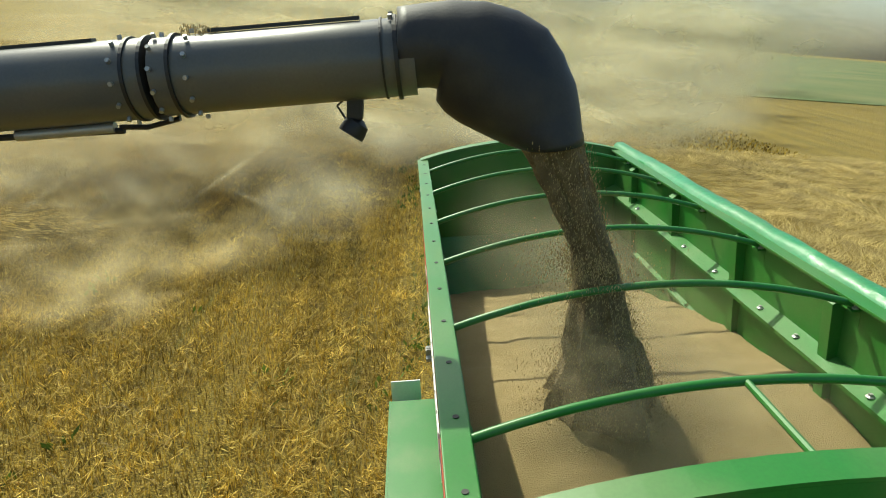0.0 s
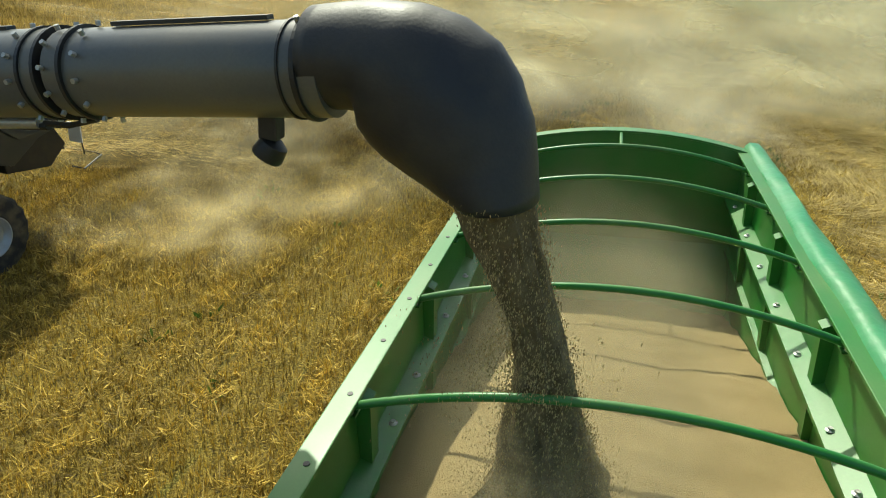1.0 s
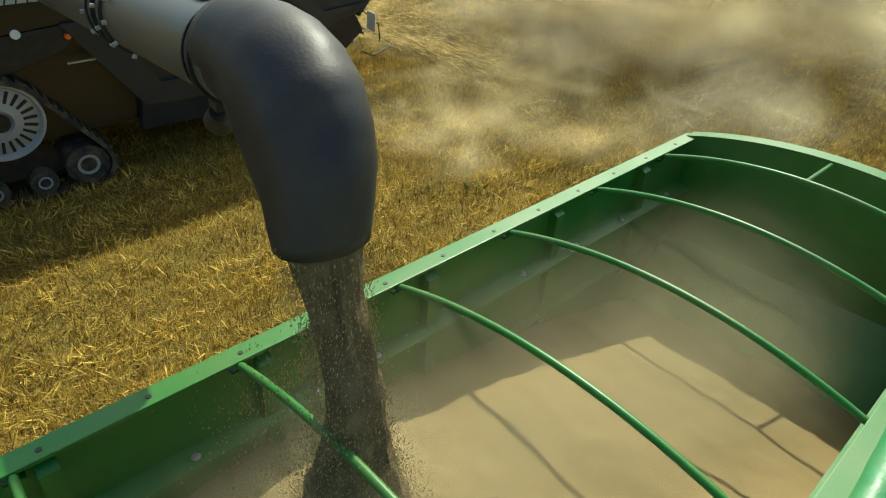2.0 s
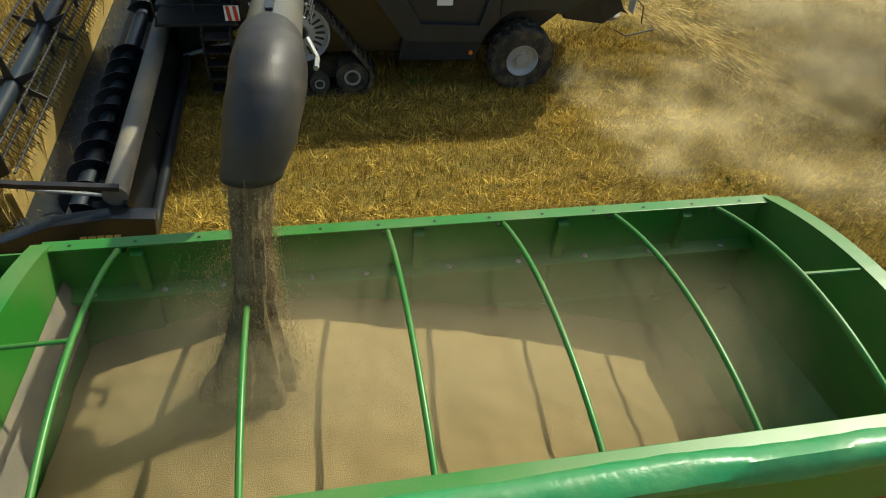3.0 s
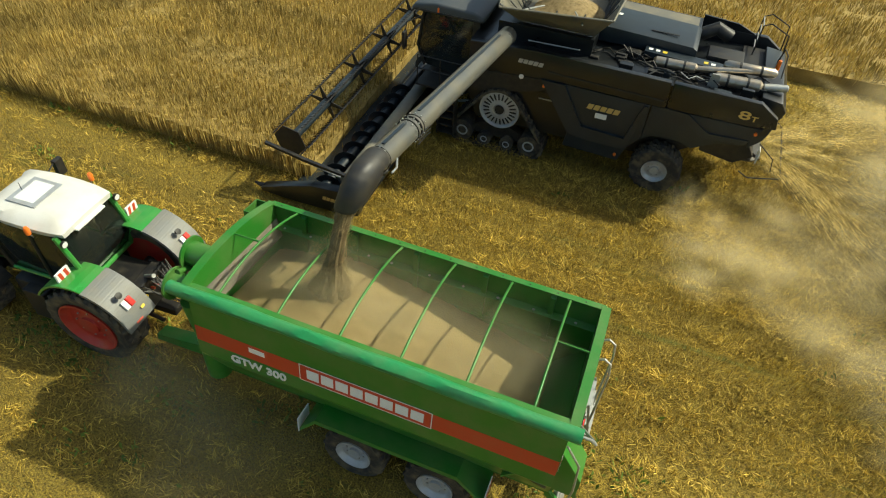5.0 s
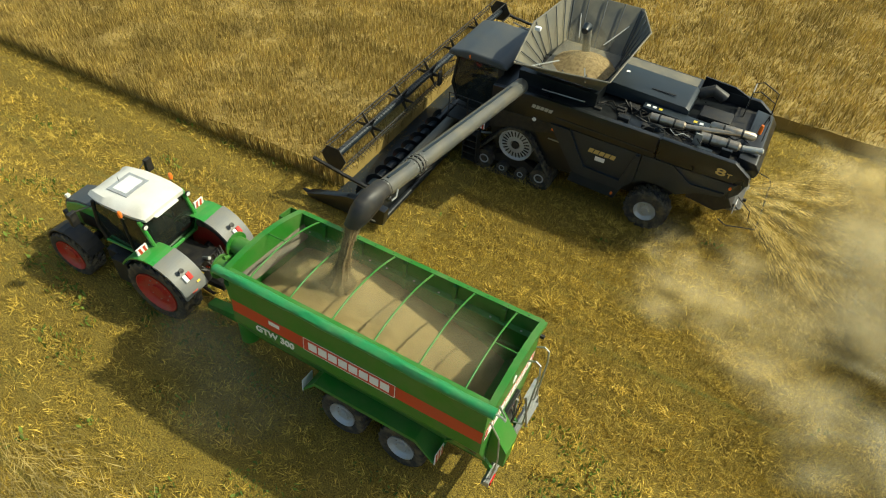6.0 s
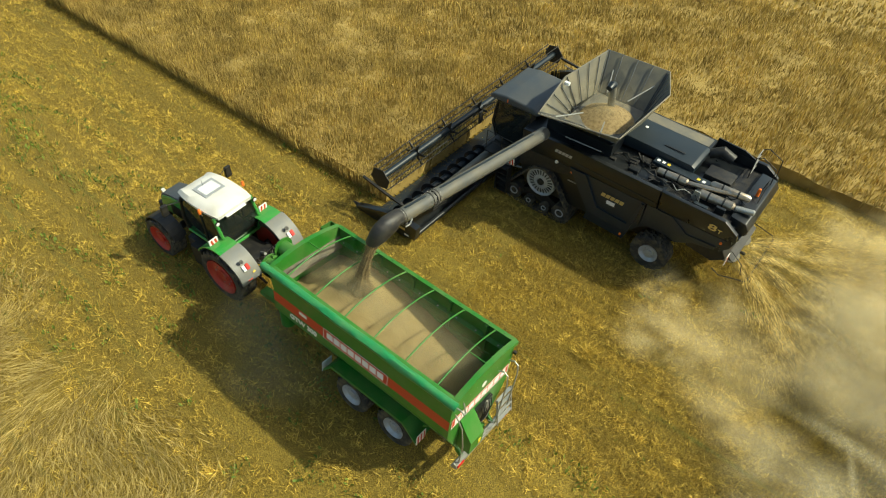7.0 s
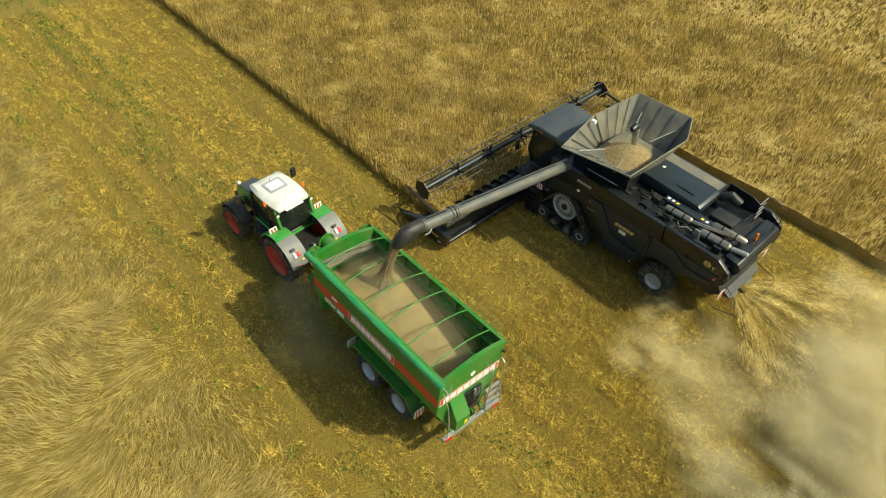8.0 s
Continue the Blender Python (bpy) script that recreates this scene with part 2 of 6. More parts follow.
def lettering(name, text, size, material, parent, m, width=None, depth=0.006, shear=0.0, fat=0.0):
    cu = bpy.data.curves.new(name, 'FONT')
    cu.body, cu.size, cu.extrude = text, size, depth
    cu.align_x, cu.align_y, cu.shear, cu.offset = 'CENTER', 'CENTER', shear, fat
    tmp = bpy.data.objects.new(name, cu)
    me = bpy.data.meshes.new_from_object(tmp)
    if width:
        xs = [v.co.x for v in me.vertices]
        me.transform(Matrix.Diagonal((width / (max(xs) - min(xs)), 1, 1, 1)))
    me.materials.clear()
    me.materials.append(material)
    ob = new(name, me)
    ob.parent = parent
    ob.matrix_basis = m
    return ob


# ---- the field ----
def dip(y):
    """A shallow trough along the trailer's track."""
    return -0.30 * 0.5 * (1 + math.cos(math.pi * max(-1, min(1, (y + 2.0) / 3.4))))


def dips(y):
    return -0.30 * 0.5 * (1 + np.cos(np.pi * np.clip((y + 2.0) / 3.4, -1, 1)))


def build_ground():
    xs = [-1500, -700, -300, -150, -80, -50] + [-40 + 1.0 * i for i in range(111)] + [90, 140, 300, 700, 1500]
    ys = [-1500, -700, -300, -150, -90, -60] + [-50 + 1.0 * i for i in range(76)] + [35, 60, 150, 300, 700, 1500]
    verts = [(x, y, dip(y) + (0.05 * noise.noise((x * 0.35, y * 0.35, 0)) if abs(x) < 60 and abs(y) < 50 else 0)) for y in ys for x in xs]
    n = len(xs)
    faces = [(j * n + i, j * n + i + 1, (j + 1) * n + i + 1, (j + 1) * n + i)
             for j in range(len(ys) - 1) for i in range(n - 1)]
    me = bpy.data.meshes.new("ground")
    me.from_pydata(verts, [], faces)
    for f in me.polygons:
        f.use_smooth = True
    me.materials.append(M_SOIL)
    return tagged(new("ground", me), "harvested grain field with straw-coloured stubble and weeds", "ground", kind="structure")


build_ground()


def blades(name, x, y, z, h, w, lean, heading, material, label, category, wide=0.62, kind="stuff"):
    """Many thin stalks as one mesh: each a slim diamond from its foot to its tip. All numpy arrays of one length."""
    n = len(x)
    turn = np.random.uniform(0, 2 * np.pi, n)
    sx, sy = np.cos(turn) * w / 2, np.sin(turn) * w / 2
    tx, ty = np.cos(heading) * lean, np.sin(heading) * lean
    co = np.empty((n, 4, 3), np.float32)
    for k, (f, s) in enumerate(((0, 0), (wide, 1), (1, 0), (wide, -1))):
        co[:, k, 0] = x + tx * f + sx * s
        co[:, k, 1] = y + ty * f + sy * s
        co[:, k, 2] = z + h * f
    me = bpy.data.meshes.new(name)
    me.vertices.add(4 * n)
    me.vertices.foreach_set("co", co.reshape(-1))
    me.loops.add(4 * n)
    me.loops.foreach_set("vertex_index", np.arange(4 * n, dtype=np.int32))
    me.polygons.add(n)
    me.polygons.foreach_set("loop_start", np.arange(0, 4 * n, 4, dtype=np.int32))
    me.polygons.foreach_set("loop_total", np.full(n, 4, np.int32))
    me.update(calc_edges=True)
    me.materials.append(material)
    return tagged(new(name, me), label, category, kind=kind)


R = np.random.uniform
CROP_EDGE, FAR_EDGE, CROP_START = -6.0, -18.9, 5.6


def stubble(name, x0, x1, y0, y1, per_m2, h, w, label):
    n = int((x1 - x0) * (y1 - y0) * per_m2)
    x, y = R(x0, x1, n), R(y0, y1, n)
    y = np.round(y / 0.16) * 0.16 + np.random.normal(0, 0.045, n)
    hh = h * R(0.55, 1.25, n)
    blades(name, x, y, dips(y) - 0.02, hh, w * R(0.6, 1.3, n), 0.35 * hh * R(0, 1, n), R(0, 6.28, n), M_STUBBLE, label, "stubble", wide=0.45)


def loose_straw(name, x0, x1, y0, y1, per_m2, length, w, label):
    n = int((x1 - x0) * (y1 - y0) * per_m2)
    x, y = R(x0, x1, n), R(y0, y1, n)
    keep = np.array([noise.noise((a * 0.5, b * 0.9, 3.0)) + 0.5 * noise.noise((a * 2.1, b * 2.1, 5.0)) for a, b in zip(x, y)]) > R(-0.55, 0.35, n)
    x, y = x[keep], y[keep]
    n = len(x)
    blades(name, x, y, dips(y) + R(0.02, 0.15, n), R(-0.02, 0.08, n), w * R(0.7, 1.4, n), length * R(0.4, 1.3, n), R(0, 6.28, n), M_STUBBLE, label, "straw", wide=0.5)


stubble("stubble_near", -16, 12, -13, -1.5, 330, 0.17, 0.012, "short golden stubble in drilled rows close to the trailer")
stubble("stubble", -30, 52, -19, 7.5, 100, 0.18, 0.018, "short golden stubble in drilled rows across the field")
stubble("far_stubble", -110, -30, -30, 22, 12, 0.22, 0.10, "far golden stubble behind the machines")
loose_straw("straw_near", -16, 12, -13, -1.5, 90, 0.26, 0.010, "loose chopped straw lying on the stubble")
loose_straw("straw", -30, 55, -19, 7.0, 34, 0.34, 0.015, "loose chopped straw lying in patches on the field")


def straw_tufts(name, x0, x1, y0, y1, per_m2, per, length, width, label):
    """Matted tufts of straw: each a handful of stalks leaning out from one spot."""
    m = int((x1 - x0) * (y1 - y0) * per_m2)
    cx, cy = R(x0, x1, m), R(y0, y1, m)
    lane = .42 * np.cos(cy * 2.1 + .4) + .40 * np.cos(cy * 5.3 + 1) + .7 * np.exp(-((cy + 1.6) / .6) ** 2) - .5 * np.exp(-((cy - 2.6) / .45) ** 2) - .4 * np.exp(-((cy - .2) / .35) ** 2)
    fine = np.array([.7 * noise.noise((p * 0.06, q * 1.3, 21.0)) + .5 * noise.noise((p * 1.5, q * 1.9, 2.0)) for p, q in zip(cx, cy)])
    keep = 1.15 * lane + 1.2 * fine > R(-.75, 0.45, m)
    cx, cy = cx[keep], cy[keep]
    m = len(cx)
    n = m * per
    x = np.repeat(cx, per) + np.random.normal(0, .30 * length, n)
    y = np.repeat(cy, per) + np.random.normal(0, .24 * length, n)
    head = np.repeat(R(0, 6.28, m), per) + np.random.normal(0, .9, n)
    blades(name, x, y, dips(y) + .02, R(.15, .75, n) * length, R(.55, 1.2, n) * width, R(.35, 1.2, n) * length, head, M_STRAW, label, "straw", wide=.5)


straw_tufts("straw_tufts_near", -16, 12, -13, -1.5, 60, 9, .15, .009, "matted tufts of golden straw beside the trailer")
straw_tufts("straw_tufts", -28, 52, -18.5, 9.5, 26, 8, .24, .024, "matted tufts of golden straw all over the stubble")


def weeds():
    n = 70000
    x, y = R(-25, 55, n), R(-13, 7, n)
    band = np.exp(-((y - 1.2) / .8) ** 2) * (x > 12) * .58 + np.exp(-((y + .7) / .6) ** 2) * .34 + np.exp(-((y - 3.6) / .5) ** 2) * .26
    keep = np.array([noise.noise((a * 0.35, b * 1.1, 9.0)) + .5 * noise.noise((a * 1.6, b * 1.6, 2.0)) for a, b in zip(x, y)]) - .25 * (y < -1.6) + band > 0.34
    x, y = x[keep], y[keep]
    n = len(x)
    blades("weeds", x, y, dips(y), R(0.06, 0.24, n), R(0.04, 0.10, n), R(0.04, 0.18, n), R(0, 6.28, n), M_WEED,
           "small green weeds growing between the stubble", "weeds")


weeds()


def crop_patch(x0, x1, y0, y1, per_m2, width):
    n = int((x1 - x0) * (y1 - y0) * per_m2)
    x, y = R(x0, x1, n), R(y0, y1, n)
    dent = np.array([noise.noise((a * 0.55, b * 0.55, 1.0)) + 0.6 * noise.noise((a * 0.16, b * 0.16, 4.0)) for a, b in zip(x, y)])
    h = 0.86 + 0.18 * dent + R(-0.12, 0.10, n) - 0.30 * np.clip((dent - 0.58) * 4, 0, 1)
    return x, y, h, width * R(0.6, 1.35, n)


def crop(name, patches, label, kind="stuff"):
    """Upright stalks with their ears, some of them nodding over."""
    x, y, h, w = (np.concatenate(c) for c in zip(*[crop_patch(*p) for p in patches]))
    n = len(x)
    nod = R(0, 1, n) < 0.12
    foot = np.where(nod, h - R(0.12, 0.30, n), 0.0)
    rise = np.where(nod, R(0.03, 0.20, n), h)
    reach = np.where(nod, R(0.08, 0.22, n), R(0.02, 0.20, n))
    return blades(name, x, y, foot, rise, w, reach, R(0, 6.28, n), M_CROP, label, "crop", wide=0.80, kind=kind)


n_ = 110
blades("straw_clump", 7.2 + np.random.normal(0, .12, n_), -5.05 + np.random.normal(0, .10, n_), np.full(n_, -.05), R(.2, .5, n_), R(.012, .03, n_), R(.2, .6, n_), R(0, 6.28, n_),
       M_STRAW, "upright clump of uncut pale straw in the stubble", "straw")

STRIP, STRIPS = 0.6, 26
CROP_FRONT = CROP_START + STRIP * STRIPS
crop("standing_crop", [(CROP_FRONT, 62, FAR_EDGE, CROP_EDGE, 290, 0.028), (-45, 62, -34, FAR_EDGE, 130, 0.045), (-70, 75, -75, -34, 28, 0.10)],
     "tall ripe standing cereal crop, dull gold")


def canopy(name, x0, x1, y0, y1, step, z):
    """The dense mass of stalks below the ears, with a ragged top and an upright flank."""
    nx, ny = max(2, int((x1 - x0) / step) + 1), max(2, int((y1 - y0) / step) + 1)
    bm = bmesh.new()
    grid = [[bm.verts.new((x0 + (x1 - x0) * i / (nx - 1), y0 + (y1 - y0) * j / (ny - 1),
                           z + 0.13 * noise.noise((i * step * 0.9, j * step * 0.9, 2)) + random.uniform(-0.05, 0.05)))
             for i in range(nx)] for j in range(ny)]
    for j in range(ny - 1):
        for i in range(nx - 1):
            bm.faces.new((grid[j][i], grid[j][i + 1], grid[j + 1][i + 1], grid[j + 1][i]))
    rim = grid[0] + [r[-1] for r in grid[1:]] + grid[-1][-2::-1] + [r[0] for r in grid[-2:0:-1]]
    feet = [bm.verts.new((v.co.x, v.co.y, -0.05)) for v in rim]
    for k in range(len(rim)):
        m = (k + 1) % len(rim)
        bm.faces.new((rim[k], feet[k], feet[m], rim[m]))
    return bm


def canopy_material():
    m = surface("crop_mass", (0.28, 0.195, 0.054), 0.9, dirt=(0.42, 0.30, 0.092), dirty=0.8, scale=2.2, grain=22, bump=1.0)
    return m


M_MASS = canopy_material()
for nm, a in (("crop_mass", (CROP_FRONT, 62, FAR_EDGE, CROP_EDGE - 0.25, 0.45, 0.60)), ("crop_mass_far", (-70, 75, -75, FAR_EDGE - 0.004, 0.9, 0.58))):
    tagged(part(nm, canopy(nm, *a), M_MASS), "dense straw-coloured stalks of the standing crop", "crop", kind="stuff")

# the crop that the header takes in during the clip, in strips
strip_src = []
for k in range(3):
    s = crop("crop_strip", [(0, STRIP, FAR_EDGE, CROP_EDGE, 290, 0.028)], "strip of ripe standing crop before the header")
    core = canopy("stalk_mass", 0, STRIP, FAR_EDGE, CROP_EDGE - 0.25, 0.3, 0.60)
    part("stalk_mass", core, M_MASS, s)
    strip_src.append(s)
crop_strips = []
for k in range(STRIPS):
    s = strip_src[k] if k < 3 else copy_thing(strip_src[k % 3], Matrix())
    crop_strips.append(s)


def lodged():
    n = 330000
    x, y = R(-30, 55, n), R(3.8, 26, n)
    edge = np.array([6.6 + 1.5 * noise.noise((a * 0.22, 7.0, 0)) + 1.2 * noise.noise((a * .9, b * .9, 1.0)) for a, b in zip(x, y)])
    keep = y > edge + R(-1.5, .8, n)
    x, y = x[keep], y[keep]
    n = len(x)
    head = np.array([2.0 + 2.6 * noise.noise((a * 0.16, b * 0.22, 6.0)) for a, b in zip(x, y)]) + np.random.normal(0, 0.35, n)
    up = np.array([noise.noise((a * 0.8, b * 0.8, 11.0)) for a, b in zip(x, y)])
    blades("lodged_crop", x, y, 0.10 + 0.16 * up + R(0, 0.12, n), R(0.0, 0.16, n), R(0.011, 0.024, n), R(0.4, 0.9, n), head,
           M_LODGED, "pale lodged crop lying flat in swirls", "crop", wide=0.6)


lodged()


# ---- grain trailer ----
LEAN = pose(0, 0.49, -0.13, 6.8, 0, 0)       # trailer and tractor lean with the trough
RIM, HALF, XR, XF = 4.29, 1.38, -3.52, 3.28
trailer = empty("grain_trailer", "green grain trailer with red stripe, open top and hoops, half full", "trailer")
trailer_moving = []


def rim_arch(y):
    return 0.20 * (1 - (y / HALF) ** 2)


def trailer_body():
    t = 0.05
    low = 2.62
    # side walls: upright above, tapering below
    for s, nm in ((1, "side_wall"), (-1, "side_wall")):
        out = [(s * HALF, RIM), (s * HALF, low), (s * 0.75, 1.45), (s * 0.75 - s * t, 1.45), (s * (HALF - t), low), (s * (HALF - t), RIM)]
        part(nm, prismm(out, "x", XR, XF), M_GREEN, trailer)
    n = 16
    for x, nm in ((XF, "front_wall"), (XR, "rear_wall")):
        ys = [-HALF + 0.02 + (2 * HALF - 0.04) * i / n for i in range(n + 1)]
        out = [(-0.75, 1.45), (0.75, 1.45), (HALF - 0.02, low)] + [(y, RIM + rim_arch(y)) for y in reversed(ys)] + [(-HALF + 0.02, low)]
        sgn = 1 if x > 0 else -1
        part(nm, prismm(out, "x", x - sgn * 0.002, x - sgn * 0.052), M_GREEN, trailer)
        # flat rim of the end wall, folded outwards
        bm = bmesh.new()
        for i in range(n):
            y0, y1 = ys[i], ys[i + 1]
            a, b = RIM + rim_arch(y0), RIM + rim_arch(y1)
            x0, x1 = x - sgn * 0.06, x + sgn * 0.10
            v = [bm.verts.new(c) for c in ((x0, y0, a + .004), (x1, y0, a + .004), (x1, y1, b + .004), (x0, y1, b + .004),
                                           (x0, y0, a + .024), (x1, y0, a + .024), (x1, y1, b + .024), (x0, y1, b + .024))]
            for q in ((0, 1, 2, 3), (7, 6, 5, 4), (0, 4, 5, 1), (1, 5, 6, 2), (2, 6, 7, 3), (3, 7, 4, 0)):
                bm.faces.new([v[k] for k in q])
        bmesh.ops.remove_doubles(bm, verts=bm.verts, dist=0.001)
        bmesh.ops.recalc_face_normals(bm, faces=bm.faces)
        part("end_rim", bm, M_GREEN, trailer)
        # skirt under the rim
        skirt = [(y, RIM + rim_arch(y) + 0.003) for y in ys] + [(y, RIM + rim_arch(y) - 0.10) for y in reversed(ys)]
        part("rim_skirt", prismm(skirt, "x", x + sgn * 0.088, x + sgn * 0.10), M_GREEN, trailer)
    part("floor", boxm(XR, XF, -0.74, 0.74, 1.40, 1.46), M_GREEN, trailer)
    # rims of the side walls
    part("side_rim", boxm(XR - .02, XF + .02, -HALF - 0.02, -HALF + 0.12, RIM + .002, RIM + 0.026, bevel=0.006), M_GREEN, trailer)
    part("side_rim", boxm(XR - .02, XF + .02, HALF - 0.12, HALF + 0.02, RIM + .002, RIM + 0.026, bevel=0.006), M_GREEN, trailer)
    for i in range(13):
        x = XR + 0.35 + i * 0.52
        part("rim_hole", lathe(bmesh.new(), [(0.016, 0), (0.016, 0.004)], "z", 8, (x, -HALF + 0.06, RIM + 0.0265)), M_BLACK, trailer)
    # inner ledges and uprights on both walls
    for s in (1, -1):
        y = s * (HALF - 0.05)
        part("inner_ledge", prismm([(y, 3.83), (y - s * 0.13, 3.78), (y - s * 0.13, 3.75), (y, 3.70)], "x", XR + .06, XF - .06), M_GREEN, trailer)
        part("inner_ledge", prismm([(y, 3.18), (y - s * 0.05, 3.16), (y - s * 0.05, 3.13), (y, 3.11)], "x", XR + .06, XF - .06), M_GREEN, trailer)
        for x in (-2.6, -1.3, 0.1, 1.4, 2.55):
            part("upright", prismm([(y, 4.27), (y - s * .09, 4.22), (y - s * .04, 3.10), (y, 3.0)], "x", x - .05, x + .05), M_GREEN, trailer)
        for x in (-3.1, -2.3, -1.6, -0.9, -0.2, 0.6, 1.1, 1.9, 2.4, 3.0):
            bm = bmesh.new()
            lathe(bm, [(0.026, 0.0), (0.030, 0.006), (0.016, 0.014), (0.014, 0.024)], "z", 8, (x, y - s * 0.075, 3.802))
            part("ledge_bolt", bm, M_STEEL, trailer)
    # dusty sloping ledge inside the front wall
    part("front_ledge", prismm([(XF - .06, 3.95), (XF - .16, 3.55), (XF - .16, 3.52), (XF - .06, 3.86)], "y", -HALF + .06, HALF - .06), M_DUSTY, trailer, "dust-covered inner ledge")
    part("rear_ledge", prismm([(XR + .06, 3.2), (XR + .85, 2.3), (XR + .85, 2.26), (XR + .06, 3.1)], "y", -HALF + .06, HALF - .06), M_GREEN, trailer)


trailer_body()
BOWS = (2.683, 1.546, 0.391, -0.696, -1.811, -2.901)


def bow_height(y):
    return RIM - 0.02 + 0.22 * (1 - (y / 1.30) ** 2)


def trailer_bows():
    for k, x in enumerate(BOWS):
        pts = [(x, -1.30 + 2.6 * i / 20, bow_height(-1.30 + 2.6 * i / 20)) for i in range(21)]
        bow = part("hoop", pipem(pts, 0.024, 10), M_GREEN, trailer, smooth=True)
        for y in (-1.30, 1.30):
            bm = boxm(x - 0.05, x + 0.05, y - 0.035, y + 0.035, RIM - 0.06, RIM - 0.045, bevel=0.004)
            s = 1 if y > 0 else -1
            box(bm, x - 0.05, x + 0.05, y + s * 0.028, y + s * 0.036, RIM - 0.16, RIM - 0.045)
            part("hoop_foot", bm, M_GREEN, bow)
            bm = bmesh.new()
            lathe(bm, [(0.020, 0), (0.020, 0.012), (0.010, 0.014), (0.010, 0.03)], "z", 6, (x + 0.032, y, RIM - 0.044))
            part("hoop_bolt", bm, M_STEEL, bow)
        if k in (0, 5):
            xe = XF - 0.02 if k == 0 else XR + 0.02
            part("strut", pipem([(x, 0.0, bow_height(0)), (xe, 0.0, RIM + 0.19)], 0.018, 8), M_GREEN, trailer, smooth=True)


trailer_bows()


def tarp_roll():
    bm = bmesh.new()
    n, sides = 90, 16
    rings = []
    for i in range(n + 1):
        x = XF + 0.28 - (XF - XR + 0.45) * i / n
        ring = []
        for k in range(sides):
            a = 2 * math.pi * k / sides
            r = 0.115 + 0.022 * noise.noise((x * 1.1, math.cos(a) * 1.2, math.sin(a) * 1.2)) + 0.012 * noise.noise((x * 4, math.cos(a) * 2, math.sin(a) * 3))
            sag = 0.012 * noise.noise((x * 0.8, 0, 3))
            ring.append(bm.verts.new((x, 1.455 + r * 1.05 * math.cos(a), RIM - 0.035 + sag + r * math.sin(a))))
        rings.append(ring)
    for a, b in zip(rings, rings[1:]):
        for k in range(sides):
            bm.faces.new((a[k], b[k], b[(k + 1) % sides], a[(k + 1) % sides]))
    bm.faces.new(rings[0])
    bm.faces.new(rings[-1][::-1])
    roll = part("tarpaulin_roll", bm, M_TARP, trailer, "rolled green tarpaulin along the rim", smooth=True)
    part("roll_pipe", pipem([(XR - .12, 1.455, RIM - .03), (XR - .30, 1.455, RIM - .03), (XR - .38, 1.45, RIM - .10), (XR - .34, 1.30, RIM - .22), (XR - .10, 1.05, RIM - .30)], 0.022, 8), M_STEEL, roll, "bright steel pipe", smooth=True)


tarp_roll()


def brand_bars(parent, m, width, height, count, material, slant=0.0):
    """A brand mark as plain bars, one for each character."""
    step = width / count
    for i in range(count):
        x0 = -width / 2 + i * step + step * 0.08
        x1 = x0 + step * 0.84
        bm = prismm([(x0, -height / 2), (x1, -height / 2), (x1 + slant, height / 2), (x0 + slant, height / 2)], "z", 0, 0.006)
        put(part("brand_bar", bm, material, parent), m)


def side_marks():
    # local frame of a side: x to the reader's right, y up
    for s in (1, -1):
        face = Matrix.Translation((0, s * (HALF + 0.001), 0)) @ (pose(0, 0, 0, 90, 0, 180) if s > 0 else pose(0, 0, 0, 90, 0, 0))
        stripe = put(part("red_stripe", boxm(-3.27, 3.51, 2.98, 3.36, 0, 0.004) if s > 0 else boxm(-3.51, 3.27, 2.98, 3.36, 0, 0.004), M_RED, trailer, "red stripe along the side"), face)
        mid = 0.12
        frame_ = bmesh.new()
        for a in ((-1.25, 1.25, 3.365, 3.38), (-1.25, 1.25, 2.96, 2.975), (-1.25, -1.235, 2.975, 3.365), (1.235, 1.25, 2.975, 3.365)):
            box(frame_, a[0] + mid, a[1] + mid, a[2], a[3], 0.004, 0.009)
        put(part("white_frame", frame_, M_LETTER, trailer), face)
        put(part("red_panel", boxm(-1.235 + mid, 1.235 + mid, 2.975, 3.365, 0.004, 0.008), M_RED, trailer), face)
        brand_bars(trailer, face @ Matrix.Translation((mid, 3.17, 0.008)), 2.25, 0.24, 8, M_LETTER)
        lettering("model_lettering", "GTW 300", 0.26, M_LETTER, trailer, face @ Matrix.Translation((-2.0 if s > 0 else 2.0, 2.80, 0.006)), width=1.15, fat=0.008)
        put(part("sticker", boxm(-2.15, -1.83, 3.17, 3.29, 0.004, 0.008), M_LETTER, trailer), face)
    back = Matrix.Translation((XR - 0.001, 0, 0)) @ pose(0, 0, 0, 90, 0, -90)
    put(part("red_panel", boxm(-1.30, 1.30, 2.98, 3.34, 0, 0.008), M_RED, trailer), back)
    frame_ = bmesh.new()
    for a in ((-1.30, 1.30, 3.32, 3.34), (-1.30, 1.30, 2.98, 3.0), (-1.30, -1.28, 3.0, 3.32), (1.28, 1.30, 3.0, 3.32)):
        box(frame_, a[0], a[1], a[2], a[3], 0.008, 0.012)
    put(part("white_frame", frame_, M_LETTER, trailer), back)
    brand_bars(trailer, back @ Matrix.Translation((0, 3.16, 0.008)), 2.35, 0.22, 8, M_LETTER)
    bm = bmesh.new()
    lathe(bm, [(0.10, 0), (0.10, 0.008)], "z", 20, (0.05, 3.62, 0))
    put(part("round_sticker", bm, M_LETTER, trailer), back)


side_marks()


